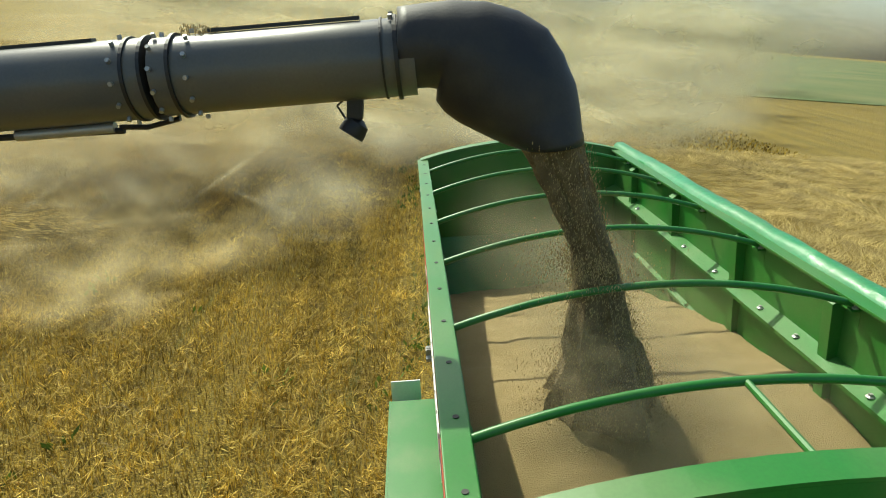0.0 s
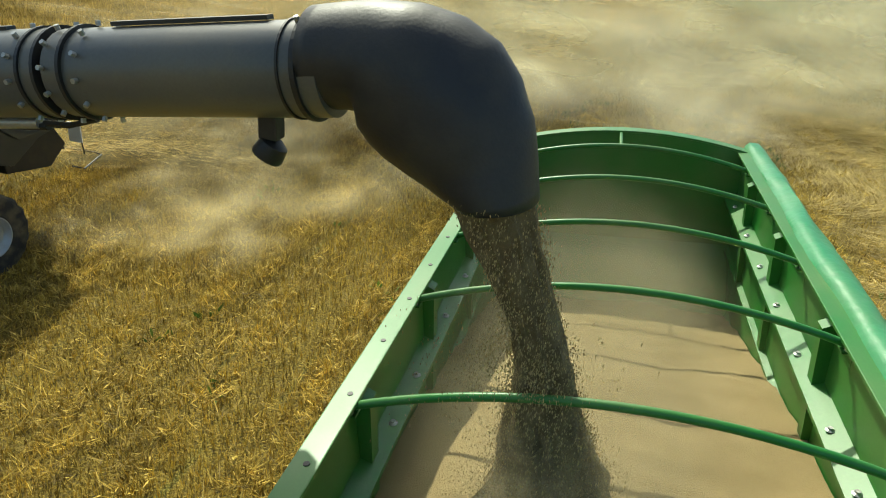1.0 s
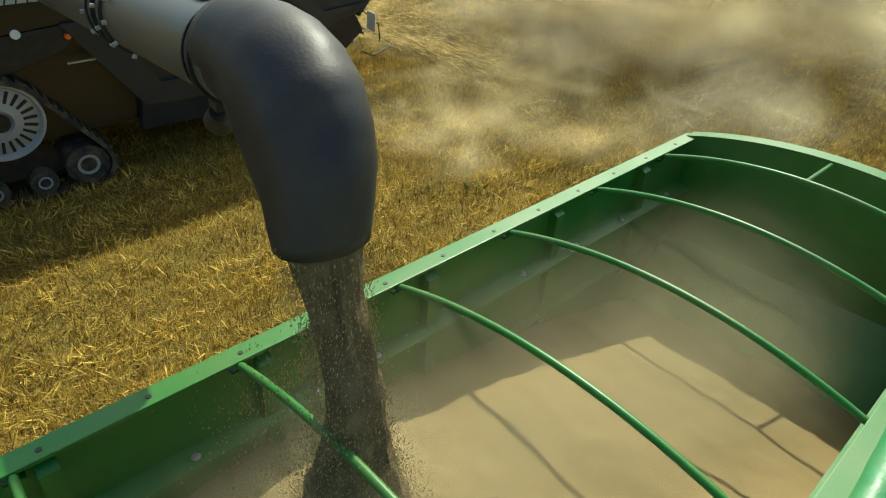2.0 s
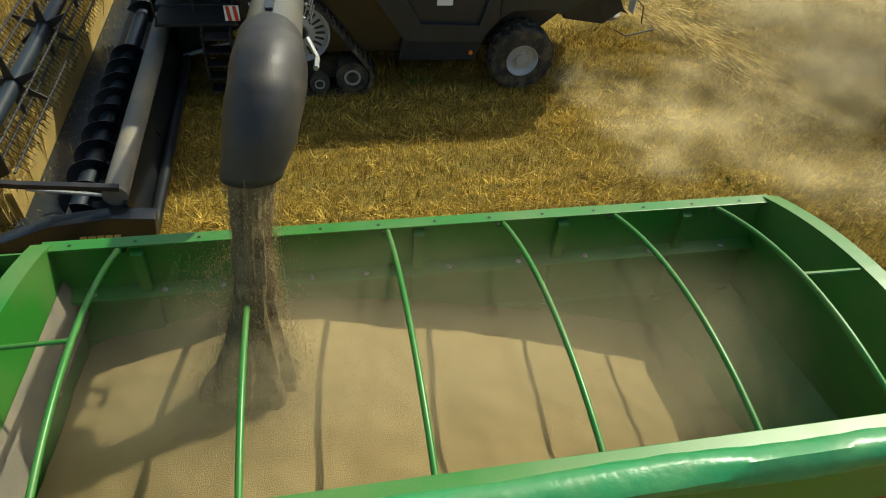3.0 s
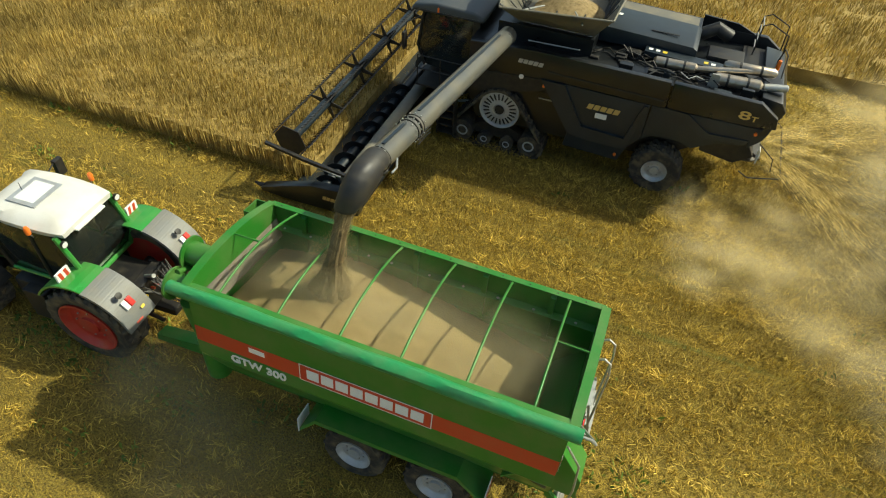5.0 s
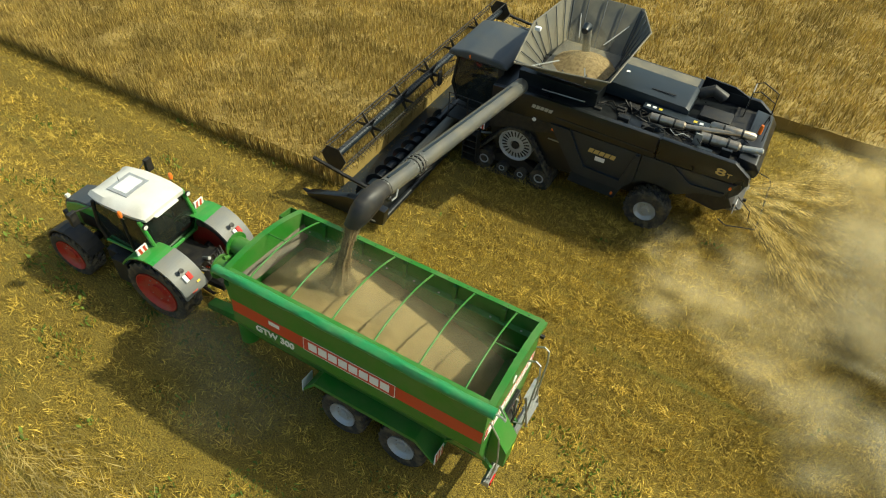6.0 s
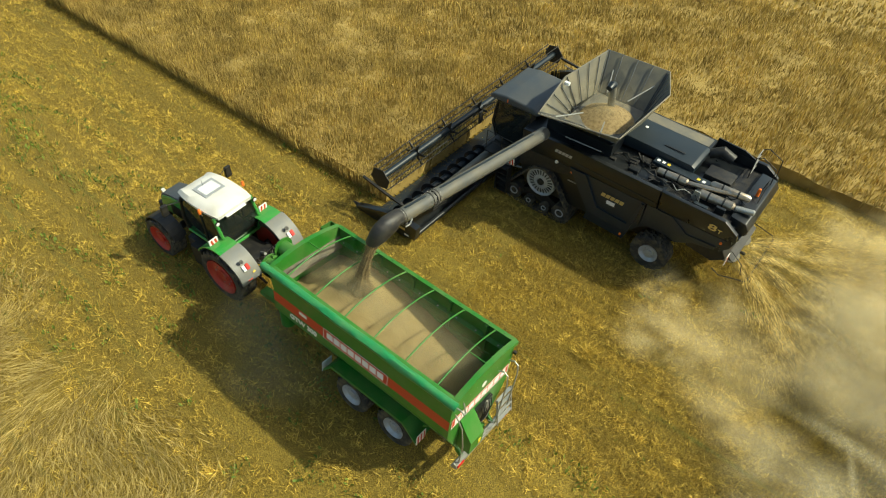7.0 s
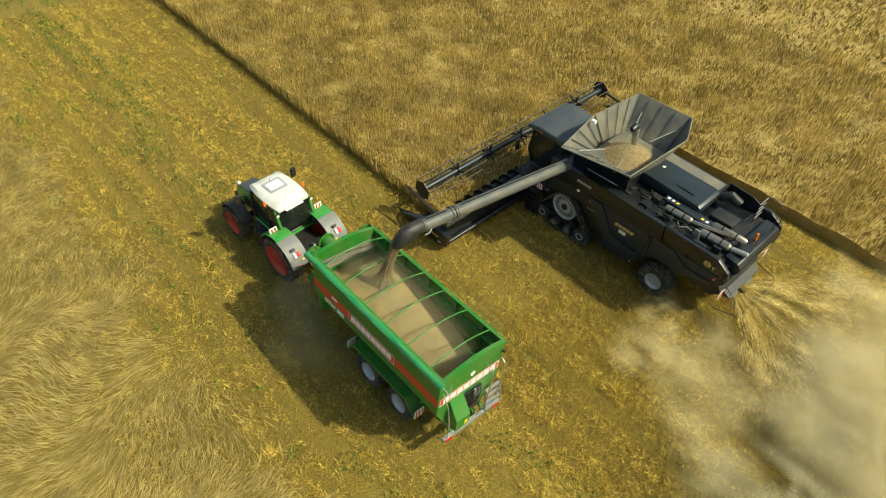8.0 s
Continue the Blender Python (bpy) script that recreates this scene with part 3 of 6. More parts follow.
def wheel(name, r, width, rim_r, rim_mat, lugs, parent, at, label):
    """A wheel with a lugged tyre, turning about y."""
    hub = empty_part(name, parent, at)
    w = width / 2
    bm = bmesh.new()
    # tread: rings across the width, raised and sunk by turns so that the lugs slant
    per = 4
    sides = lugs * per
    prof = [(rim_r, -.80), (rim_r * 1.12, -.95), (r * .86, -1.0), (r * .93, -.97), (0, -.85), (0, -.45), (0, -.04), (0, .04), (0, .45), (0, .85), (r * .93, .97), (r * .86, 1.0), (rim_r * 1.12, .95), (rim_r, .80)]
    rings = []
    for q, h in prof:
        ring = []
        for k in range(sides):
            rr = q if q else r * (1.0 if (k + int(round(abs(h) * 4.2)) + (per // 2 if h < 0 else 0)) % per < 2 else .935)
            t = 2 * math.pi * k / sides
            ring.append(bm.verts.new((rr * math.cos(t), h * w, rr * math.sin(t))))
        rings.append(ring)
    for p, q in zip(rings, rings[1:]):
        for k in range(sides):
            bm.faces.new((p[k], p[(k + 1) % sides], q[(k + 1) % sides], q[k]))
    bmesh.ops.recalc_face_normals(bm, faces=bm.faces)
    part("tyre", bm, M_TYRE, hub, label)
    bm = bmesh.new()
    lathe(bm, [(rim_r, -w * .80), (rim_r, -w * .70), (rim_r * .90, -w * .62), (rim_r * .86, w * .35), (rim_r * .90, w * .62), (rim_r, w * .70), (rim_r, w * .80),
               (rim_r * 1.05, w * .97), (rim_r * 1.05, w * 1.0), (rim_r * 1.0, w * 1.0), (rim_r * .92, w * .84), (rim_r * .88, w * .80), (rim_r * .80, w * .66), (rim_r * .74, w * .64), (rim_r * .45, w * .60), (rim_r * .36, w * .66), (rim_r * .34, w * .84), (0.001, w * .84)], "y", 32)
    rim = part("rim", bm, rim_mat, hub, smooth=True)
    for k in range(8):
        a = 2 * math.pi * k / 8
        bm = bmesh.new()
        lathe(bm, [(0.022, w * .60), (0.022, w * .70)], "y", 6, (rim_r * .55 * math.cos(a), 0, rim_r * .55 * math.sin(a)))
        part("wheel_nut", bm, M_STEEL, rim)
    return hub


def empty_part(name, parent, at):
    ob = new(name)
    ob.empty_display_size = 0.2
    ob.parent = parent
    ob.location = at
    return ob


rolling = []          # (part, place, radius, half turn)
for x in (0.24, -1.50):
    for s in (1, -1):
        at = (x, 0.84 if s > 0 else -1.36, 0.74)
        wh = wheel("wheel", 0.68, 0.60, 0.36, M_RIM, 18, trailer, at, "wide dusty black flotation tyre")
        rolling.append((wh, at, 0.68, s < 0))


def trailer_chassis():
    for s in (1, -1):
        # fender: a flat top with both ends folded down, and a lip along its edge
        yo, h = (1.28, 0.10) if s > 0 else (-1.95, 0.0)
        out = [(1.32, 1.12 + h), (0.97, 1.56 + h), (-1.92, 1.56 + h), (-2.48, 1.06 + h), (-2.45, 1.04 + h), (-1.90, 1.52 + h), (0.95, 1.52 + h), (1.28, 1.10 + h)]
        part("fender", prismm(out, "y", s * 0.45, yo), M_GREEN, trailer)
        part("fender_lip", prismm([(1.32, 1.12 + h), (0.97, 1.566 + h), (-1.92, 1.566 + h), (-2.48, 1.06 + h), (-2.48, 1.0 + h), (-1.92, 1.46 + h), (0.97, 1.46 + h), (1.32, 1.04 + h)], "y", yo - s * .022, yo + s * .002), M_GREEN, trailer)
        # hazard plate behind and before the wheels
        for x, f in ((-2.50, -1), (1.35, 1)):
            plate = part("hazard_plate", boxm(x - .01, x + .01, yo - s * .40, yo, 1.10, 1.50), M_LETTER, trailer, "red and white striped plate")
            for i in range(3):
                y = yo - s * (.39 - i * 0.135)
                bm = prismm([(y, 1.11), (y + s * .07, 1.11), (y + s * .10, 1.49), (y + s * .03, 1.49)], "x", x + f * .011, x + f * .014)
                part("stripe", bm, M_RED, plate)
        part("frame_beam", boxm(XR - .1, 3.9, s * .42 - .07, s * .42 + .07, 1.0, 1.38, bevel=0.01), M_GREEN, trailer)
        part("frame_brace", prismm([(s * .74, 1.5), (s * .78, 1.5), (s * 1.37, 2.62), (s * 1.33, 2.66)], "x", XF - .12, XF + .0), M_GREEN, trailer)
    for x in (0.24, -1.50):
        part("axle", boxm(x - .075, x + .075, -1.1, 0.65, 0.66, 0.81, bevel=0.01), M_BLACK, trailer)
        for s in (1, -1):
            part("spring_block", boxm(x - .25, x + .25, s * .5 - .07, s * .5 + .07, 0.80, 1.02, bevel=0.02), M_BLACK, trailer)
    # drawbar to the tractor
    part("drawbar", prismm([(3.0, 1.30), (3.0, 0.95), (4.2, 0.62), (5.75, 0.55), (5.75, 0.72), (4.3, 0.95), (3.8, 1.30)], "y", -0.16, 0.16, bevel=0.01), M_GREEN, trailer)
    part("jack", pipem([(4.4, -.3, 1.2), (4.4, -.3, 0.35)], 0.05, 10), M_BLACK, trailer)
    bx = bmesh.new()
    for a in ((3.36, 3.74, -1.42, -1.40), (3.36, 3.74, -0.98, -0.96), (3.36, 3.38, -1.40, -0.98), (3.72, 3.74, -1.40, -0.98)):
        box(bx, *a, 3.78, 4.20)
    box(bx, 3.36, 3.74, -1.42, -.96, 3.76, 3.78)
    part("front_box", bx, M_GREEN, trailer, "open green box at the front")
    # folded unloading auger in front
    for nm, y, z, r, x0, x1 in (("auger_flange", 0.31, 3.95, 0.34, 4.02, 4.06), ("auger_flange", 0.85, 3.60, 0.33, 4.06, 4.10)):
        bm = bmesh.new()
        lathe(bm, [(r * .66, x0), (r, x0), (r, x1), (r * .70, x1 + .005), (r * .66, x1)], "x", 28, (0, y, z), closed=False)
        fl = part(nm, bm, M_GREEN, trailer, smooth=True)
        bm = bmesh.new()
        lathe(bm, [(r * .66, x0 - .72), (r * .70, x0 - .72), (r * .70, x0), (r * .66, x0), (r * .66, x0 - .72)], "x", 28, (0, y, z), closed=False)
        part("auger_tube", bm, M_GREEN, trailer, smooth=True)
        bm = bmesh.new()
        lathe(bm, [(0.001, x0 - .30), (r * .66, x0 - .30), (r * .66, x0 - .28), (0.001, x0 - .28)], "x", 24, (0, y, z))
        part("tube_bottom", bm, M_BLACK, fl)
        bm = pipem([(x0 - .3, y, z), (x1 - .02, y, z)], 0.05, 10)
        box(bm, x0 - .12, x0 - .10, y - r * .55, y + r * .12, z - r * .3, z + r * .3)
        part("auger_shaft", bm, M_GREEN, fl)
        for k in range(8):
            a = 2 * math.pi * k / 8
            bm = bmesh.new()
            lathe(bm, [(0.014, x1), (0.014, x1 + .015)], "x", 6, (0, y + r * .86 * math.cos(a), z + r * .86 * math.sin(a)))
            part("flange_bolt", bm, M_STEEL, fl)
    part("auger_hinge", pipem([(4.0, .42, 3.70), (4.0, 0.80, 3.85)], 0.06, 10), M_GREEN, trailer, smooth=True)
    part("auger_leg", pipem([(3.55, 0.70, 1.2), (3.60, 0.75, 2.4), (3.70, 0.85, 3.35)], 0.25, 16), M_GREEN, trailer, smooth=True)


trailer_chassis()


def trailer_rear():
    # ribbed light beam close behind the body
    x, z = XR - 0.20, 1.12
    beam = part("light_beam", prismm([(x - .11, z), (x + .08, z), (x + .08, z + .05), (x + .02, z + .08), (x + .02, z + .16), (x - .11, z + .16)], "y", -1.45, 1.12), M_STEEL, trailer, "bright ribbed aluminium light beam")
    for y in (-0.75, 0.72):
        part("beam_arm", prismm([(XR + .05, 1.55), (XR + .05, 1.35), (x + .05, z + .04), (x - .03, z + .14)], "y", y - .04, y + .04), M_GREEN, trailer)
    for i in range(3):
        part("beam_rib", boxm(x - .105 + i * .05, x - .090 + i * .05, -1.44, 1.11, z + .16, z + .18), M_STEEL, beam)
    for y in (-1.25, 0.92):
        part("rear_lamp", boxm(x - .14, x - .112, y - .14, y + .14, z + .01, z + .14, bevel=.006), M_REDL, beam)
    # slide gate housing and ram
    gate = part("gate_housing", prismm([(XR - .002, 2.9), (XR - .46, 2.25), (XR - .46, 1.75), (XR - .002, 1.75)], "y", 0.25, 0.85, bevel=.01), M_GREEN, trailer)
    part("yellow_sign", boxm(XR - .472, XR - .462, 0.35, 0.47, 1.85, 2.05), M_YELLOW, gate)
    part("gate_frame", boxm(XR - .10, XR - .003, -0.55, 0.22, 1.7, 2.75, bevel=.01), M_DARK, trailer)
    part("ram", pipem([(XR - .16, -.15, 2.9), (XR - .16, -.15, 2.3)], 0.035, 10), M_STEEL, trailer, smooth=True)
    for i in range(5):
        a = random.uniform(-.5, .5)
        part("hose", pipem([(XR - .12, -.45 + .12 * i, 2.72), (XR - .22, -.35 + .10 * i + a * .2, 2.55), (XR - .2, -.2 + .1 * i, 2.2), (XR - .12, .1, 1.9)], 0.014, 6), M_BLACK, trailer, smooth=True)
    # ladder: two bent hand loops over a fold-up flight of steps
    for y in (-0.62, -1.12):
        part("ladder_rail", pipem([(XR - .06, y, 3.70), (XR - .24, y, 3.80), (XR - .36, y, 3.72), (XR - .40, y, 3.4), (XR - .34, y, 1.5), (XR - .12, y, 1.42)], 0.022, 8), M_STEEL, trailer, smooth=True)
    for i in range(4):
        z = 1.62 + i * .27
        part("ladder_step", boxm(XR - .46 + i * .055, XR - .36 + i * .055, -1.30, -0.60, z, z + .035), M_STEEL, trailer)
    for y in (-1.30, -.60):
        part("step_stringer", prismm([(XR - .47, 1.52), (XR - .43, 1.50), (XR - .23, 2.52), (XR - .27, 2.54)], "y", y - .012, y + .012), M_STEEL, trailer)
    part("hand_rail", pipem([(XR - .03, 1.22, 3.6), (XR - .30, 1.22, 3.2), (XR - .36, 1.1, 2.3), (XR - .28, .98, 1.28)], 0.02, 8), M_STEEL, trailer, smooth=True)
    part("camera_eye", boxm(XR - .12, XR - .02, -1.40, -1.33, 3.78, 3.86), M_BLACK, trailer)
    for i in range(9):
        bm = bmesh.new()
        lathe(bm, [(0.015, XR - .012), (0.015, XR - .003)], "x", 6, (0, -1.2 + i * .3, 3.80))
        part("wall_bolt", bm, M_STEEL, trailer)


trailer_rear()


def grain_heap():
    bm = bmesh.new()
    nx, ny = 110, 44
    x0, x1, yb = XR + 0.08, XF - 0.08, HALF - 0.06

    def height(x, y):
        # a long slope from the pile under the spout down to the rear wall
        z = float(np.mean(np.interp([x - .25, x, x + .25], (-3.6, -2.25, -0.9, 0.0, 1.35, 2.2, 3.4), (2.42, 2.80, 3.18, 3.38, 3.60, 3.46, 3.16))))
        z += 0.10 * math.exp(-((x - 1.45) ** 2 + (y + .5) ** 2) / .22) - 0.07 * (y / HALF) ** 2
        z += 0.05 * noise.noise((x * 1.3, y * 1.3, 2)) + 0.02 * noise.noise((x * 5, y * 5, 1)) + 0.008 * noise.noise((x * 16, y * 16, 1))
        return z
    rows = []
    for j in range(ny + 1):
        y = -yb + 2 * yb * j / ny
        rows.append([bm.verts.new((x0 + (x1 - x0) * i / nx, y, height(x0 + (x1 - x0) * i / nx, y))) for i in range(nx + 1)])
    for a, b in zip(rows, rows[1:]):
        for i in range(nx):
            bm.faces.new((a[i], a[i + 1], b[i + 1], b[i]))
    ob = part("grain_heap", bm, M_GRAIN, None, smooth=True)
    return tagged(ob, "tan heap of harvested grain filling the trailer", "grain", kind="stuff")


heap = grain_heap()


# ---- combine harvester ----
combine = empty("combine_harvester", "dark anthracite combine harvester on tracks, unloading grain while cutting", "combine")
CY, CL, CR = -12.0, -9.95, -14.05      # middle, left and right flank


def both_sides():
    return ((1, CL), (-1, CR))


def combine_body():
    core = [(2.25, 1.9), (2.25, 3.55), (-3.6, 3.55), (-3.8, 3.35), (-6.2, 3.35), (-6.35, 2.75), (-5.6, 2.2), (-2.9, 2.1), (-2.3, 1.0), (1.9, 1.0)]
    part("body", prismm(core, "y", CR + .22, CL - .22), M_DARK, combine)
    for s, y in both_sides():
        i = y - s * .20
        # upper band, broad and glossy
        part("upper_panel", prismm([(2.2, 2.75), (2.2, 3.62), (0.2, 3.74), (-3.55, 3.72), (-3.60, 2.92), (-0.6, 2.95)], "y", i, y - s * .02, bevel=.03), M_DARK, combine, smooth=True)
        part("panel_crease", prismm([(-0.2, 3.18), (-3.5, 3.12), (-3.5, 3.16), (-0.2, 3.22)], "y", y - s * .021, y - s * .002), M_DARK2, combine)
        part("rear_panel", prismm([(-3.63, 2.92), (-3.62, 3.72), (-5.9, 3.70), (-6.42, 3.35), (-6.48, 3.05), (-5.9, 2.98)], "y", i, y - s * .03, bevel=.03), M_DARK, combine, smooth=True)
        # lower flank, with the raised slanting fold
        part("flank", prismm([(-0.2, 2.92), (-1.15, 1.75), (-1.0, 0.85), (-2.72, 0.80), (-2.9, 1.35), (-3.2, 1.75), (-3.2, 2.90)], "y", i, y - s * .05, bevel=.03), M_DARK2, combine, smooth=True)
        part("flank_fold", prismm([(-0.05, 2.93), (-0.75, 2.93), (-1.45, 1.72), (-2.75, 1.66), (-3.05, 2.85), (-3.16, 2.85), (-2.86, 1.30), (-1.75, 1.30), (-1.12, 1.35)], "y", y - s * .05, y + s * .03), M_DARK2, combine)
        part("wheel_arch", prismm([(-3.2, 1.75), (-3.5, 1.95), (-4.2, 1.98), (-4.6, 1.85), (-5.2, 2.2), (-5.9, 2.35), (-6.2, 2.95), (-3.24, 2.90)], "y", i, y - s * .05, bevel=.03), M_DARK2, combine, smooth=True)
        part("arch_fold", prismm([(-3.5, 2.86), (-4.1, 2.80), (-4.75, 2.30), (-5.75, 2.40), (-5.95, 2.55), (-4.9, 2.48), (-4.25, 2.92), (-3.5, 2.95)], "y", y - s * .05, y - s * .0), M_DARK2, combine)
        part("front_flank", prismm([(2.2, 1.95), (2.2, 2.72), (-0.5, 2.92), (-0.1, 2.5), (0.6, 2.3)], "y", i, y - s * .06, bevel=.02), M_BLACK, combine)
        part("trim_bar", boxm(-0.05, -.60, y - s * .05, y - s * .01, 2.28, 2.31), M_STEEL, combine)
        for x, z in ((-0.15, 2.72), (-2.62, 1.02), (-6.05, 2.80)):
            bm = bmesh.new()
            lathe(bm, [(0.001, y + s * .012), (0.045, y + s * .012), (0.045, y - s * .05)], "y", 12, (x, 0, z))
            part("marker_lamp", bm, M_ORANGE, combine)
        bm = bmesh.new()
        lathe(bm, [(0.001, y + s * .012), (0.07, y + s * .012), (0.07, y - s * .05)], "y", 14, (0.55, 0, 2.86))
        part("side_lamp", bm, M_LAMP, combine)
        face = Matrix.Translation((0, y, 0)) @ pose(0, 0, 0, 90, 0, 180 if s > 0 else 0)
        k = -s
        brand_bars(combine, face @ Matrix.Translation((k * -1.95, 2.44, -.01)), 0.95, 0.17, 5, M_GOLD, 0.05)
        put(part("sticker", boxm(-.17, .17, -.085, .085, 0, .006), M_LETTER, combine), face @ Matrix.Translation((k * -1.95, 2.20, .0)))
        lettering("model_lettering", "8", 0.34, M_GOLD, combine, face @ Matrix.Translation((k * -5.60, 3.28, .006)), width=0.30, fat=.005)
        lettering("model_lettering", "T", 0.22, M_GOLD, combine, face @ Matrix.Translation((k * -5.60 + .26, 3.23, .006)), width=0.17, fat=.004)
        brand_bars(combine, face @ Matrix.Translation((k * 0.35, 3.36, -.005)), 0.75, 0.13, 5, M_RIM, 0.04)
    # tail
    tail = [(-6.10, 3.0), (-6.55, 3.05), (-6.62, 3.30), (-6.45, 3.55), (-5.9, 3.62), (-5.9, 3.0)]
    part("tail_hood", prismm(tail, "y", CR + .55, CL - .55, bevel=.04), M_DARK, combine, smooth=True)
    part("tail_panel", prismm([(-6.05, 2.1), (-6.35, 2.45), (-6.50, 3.02), (-6.0, 3.02)], "y", CR + .35, CL - .35, bevel=.03), M_DARK2, combine)
    for s in (1, -1):
        for j in range(3):
            part("tail_vent", boxm(-6.60, -6.50, CY + s * (1.05 + .0), CY + s * 1.45, 3.10 + j * .08, 3.14 + j * .08), M_BLACK, combine)
        plate = part("warning_plate", boxm(-6.42, -6.40, CY + s * 1.50, CY + s * 1.80, 1.75, 2.15), M_LETTER, combine, "white and red warning plate")
        for j in range(2):
            b = CY + s * (1.52 + j * .14)
            part("stripe", prismm([(b, 1.76), (b + s * .07, 1.76), (b + s * .10, 2.14), (b + s * .03, 2.14)], "x", -6.424, -6.428), M_RED, plate)
    brand_bars(combine, Matrix.Translation((-6.60, CY - .5, 3.22)) @ pose(0, 0, 0, 90, 0, -90), 0.8, 0.13, 5, M_GOLD)
    # chaff spreader below the tail
    part("chopper_box", prismm([(-4.8, 2.3), (-6.0, 2.3), (-6.35, 1.7), (-5.9, 1.35), (-4.9, 1.5)], "y", CR + .6, CL - .6, bevel=.03), M_BLACK, combine)
    part("spreader_hood", prismm([(-6.25, 1.75), (-6.60, 1.50), (-6.60, 1.46), (-6.2, 1.6)], "y", CR + .9, CL - .9), M_BLACK, combine)
    for s in (1, -1):
        bm = bmesh.new()
        lathe(bm, [(0.001, 1.20), (0.42, 1.20), (0.45, 1.26), (0.001, 1.30)], "z", 20, (-6.25, CY + s * .55, 0))
        part("spreader_disc", bm, M_DUSTY, combine)
    part("guard_hoop", pipem([(-6.1, CY + 1.75, 1.35), (-6.4, CY + 1.75, 1.2), (-7.25, CY + 1.45, 1.2), (-7.3, CY + 1.3, 1.2), (-7.3, CY - 1.3, 1.2), (-7.2, CY - 1.5, 1.22), (-6.3, CY - 1.75, 1.25), (-6.1, CY - 1.75, 1.4)], 0.018, 6), M_BLACK, combine)
    part("guard_hoop", pipem([(-6.4, CY + 1.3, 2.1), (-6.9, CY + 1.3, 1.7), (-7.0, CY + 1.25, 1.25)], 0.016, 6), M_BLACK, combine)
    part("tow_pin", pipem([(-6.15, CY, 1.1), (-6.75, CY, 1.1)], 0.06, 8), M_BLACK, combine)
    part("rear_axle", boxm(-4.05, -3.7, CR + .5, CL - .5, .62, .92, bevel=.03), M_BLACK, combine)
    part("belly", prismm([(-2.3, 1.1), (-4.8, 2.1), (-4.8, 1.6), (-4.0, .95), (-2.3, .7)], "y", CR + .7, CL - .7), M_BLACK, combine)


combine_body()


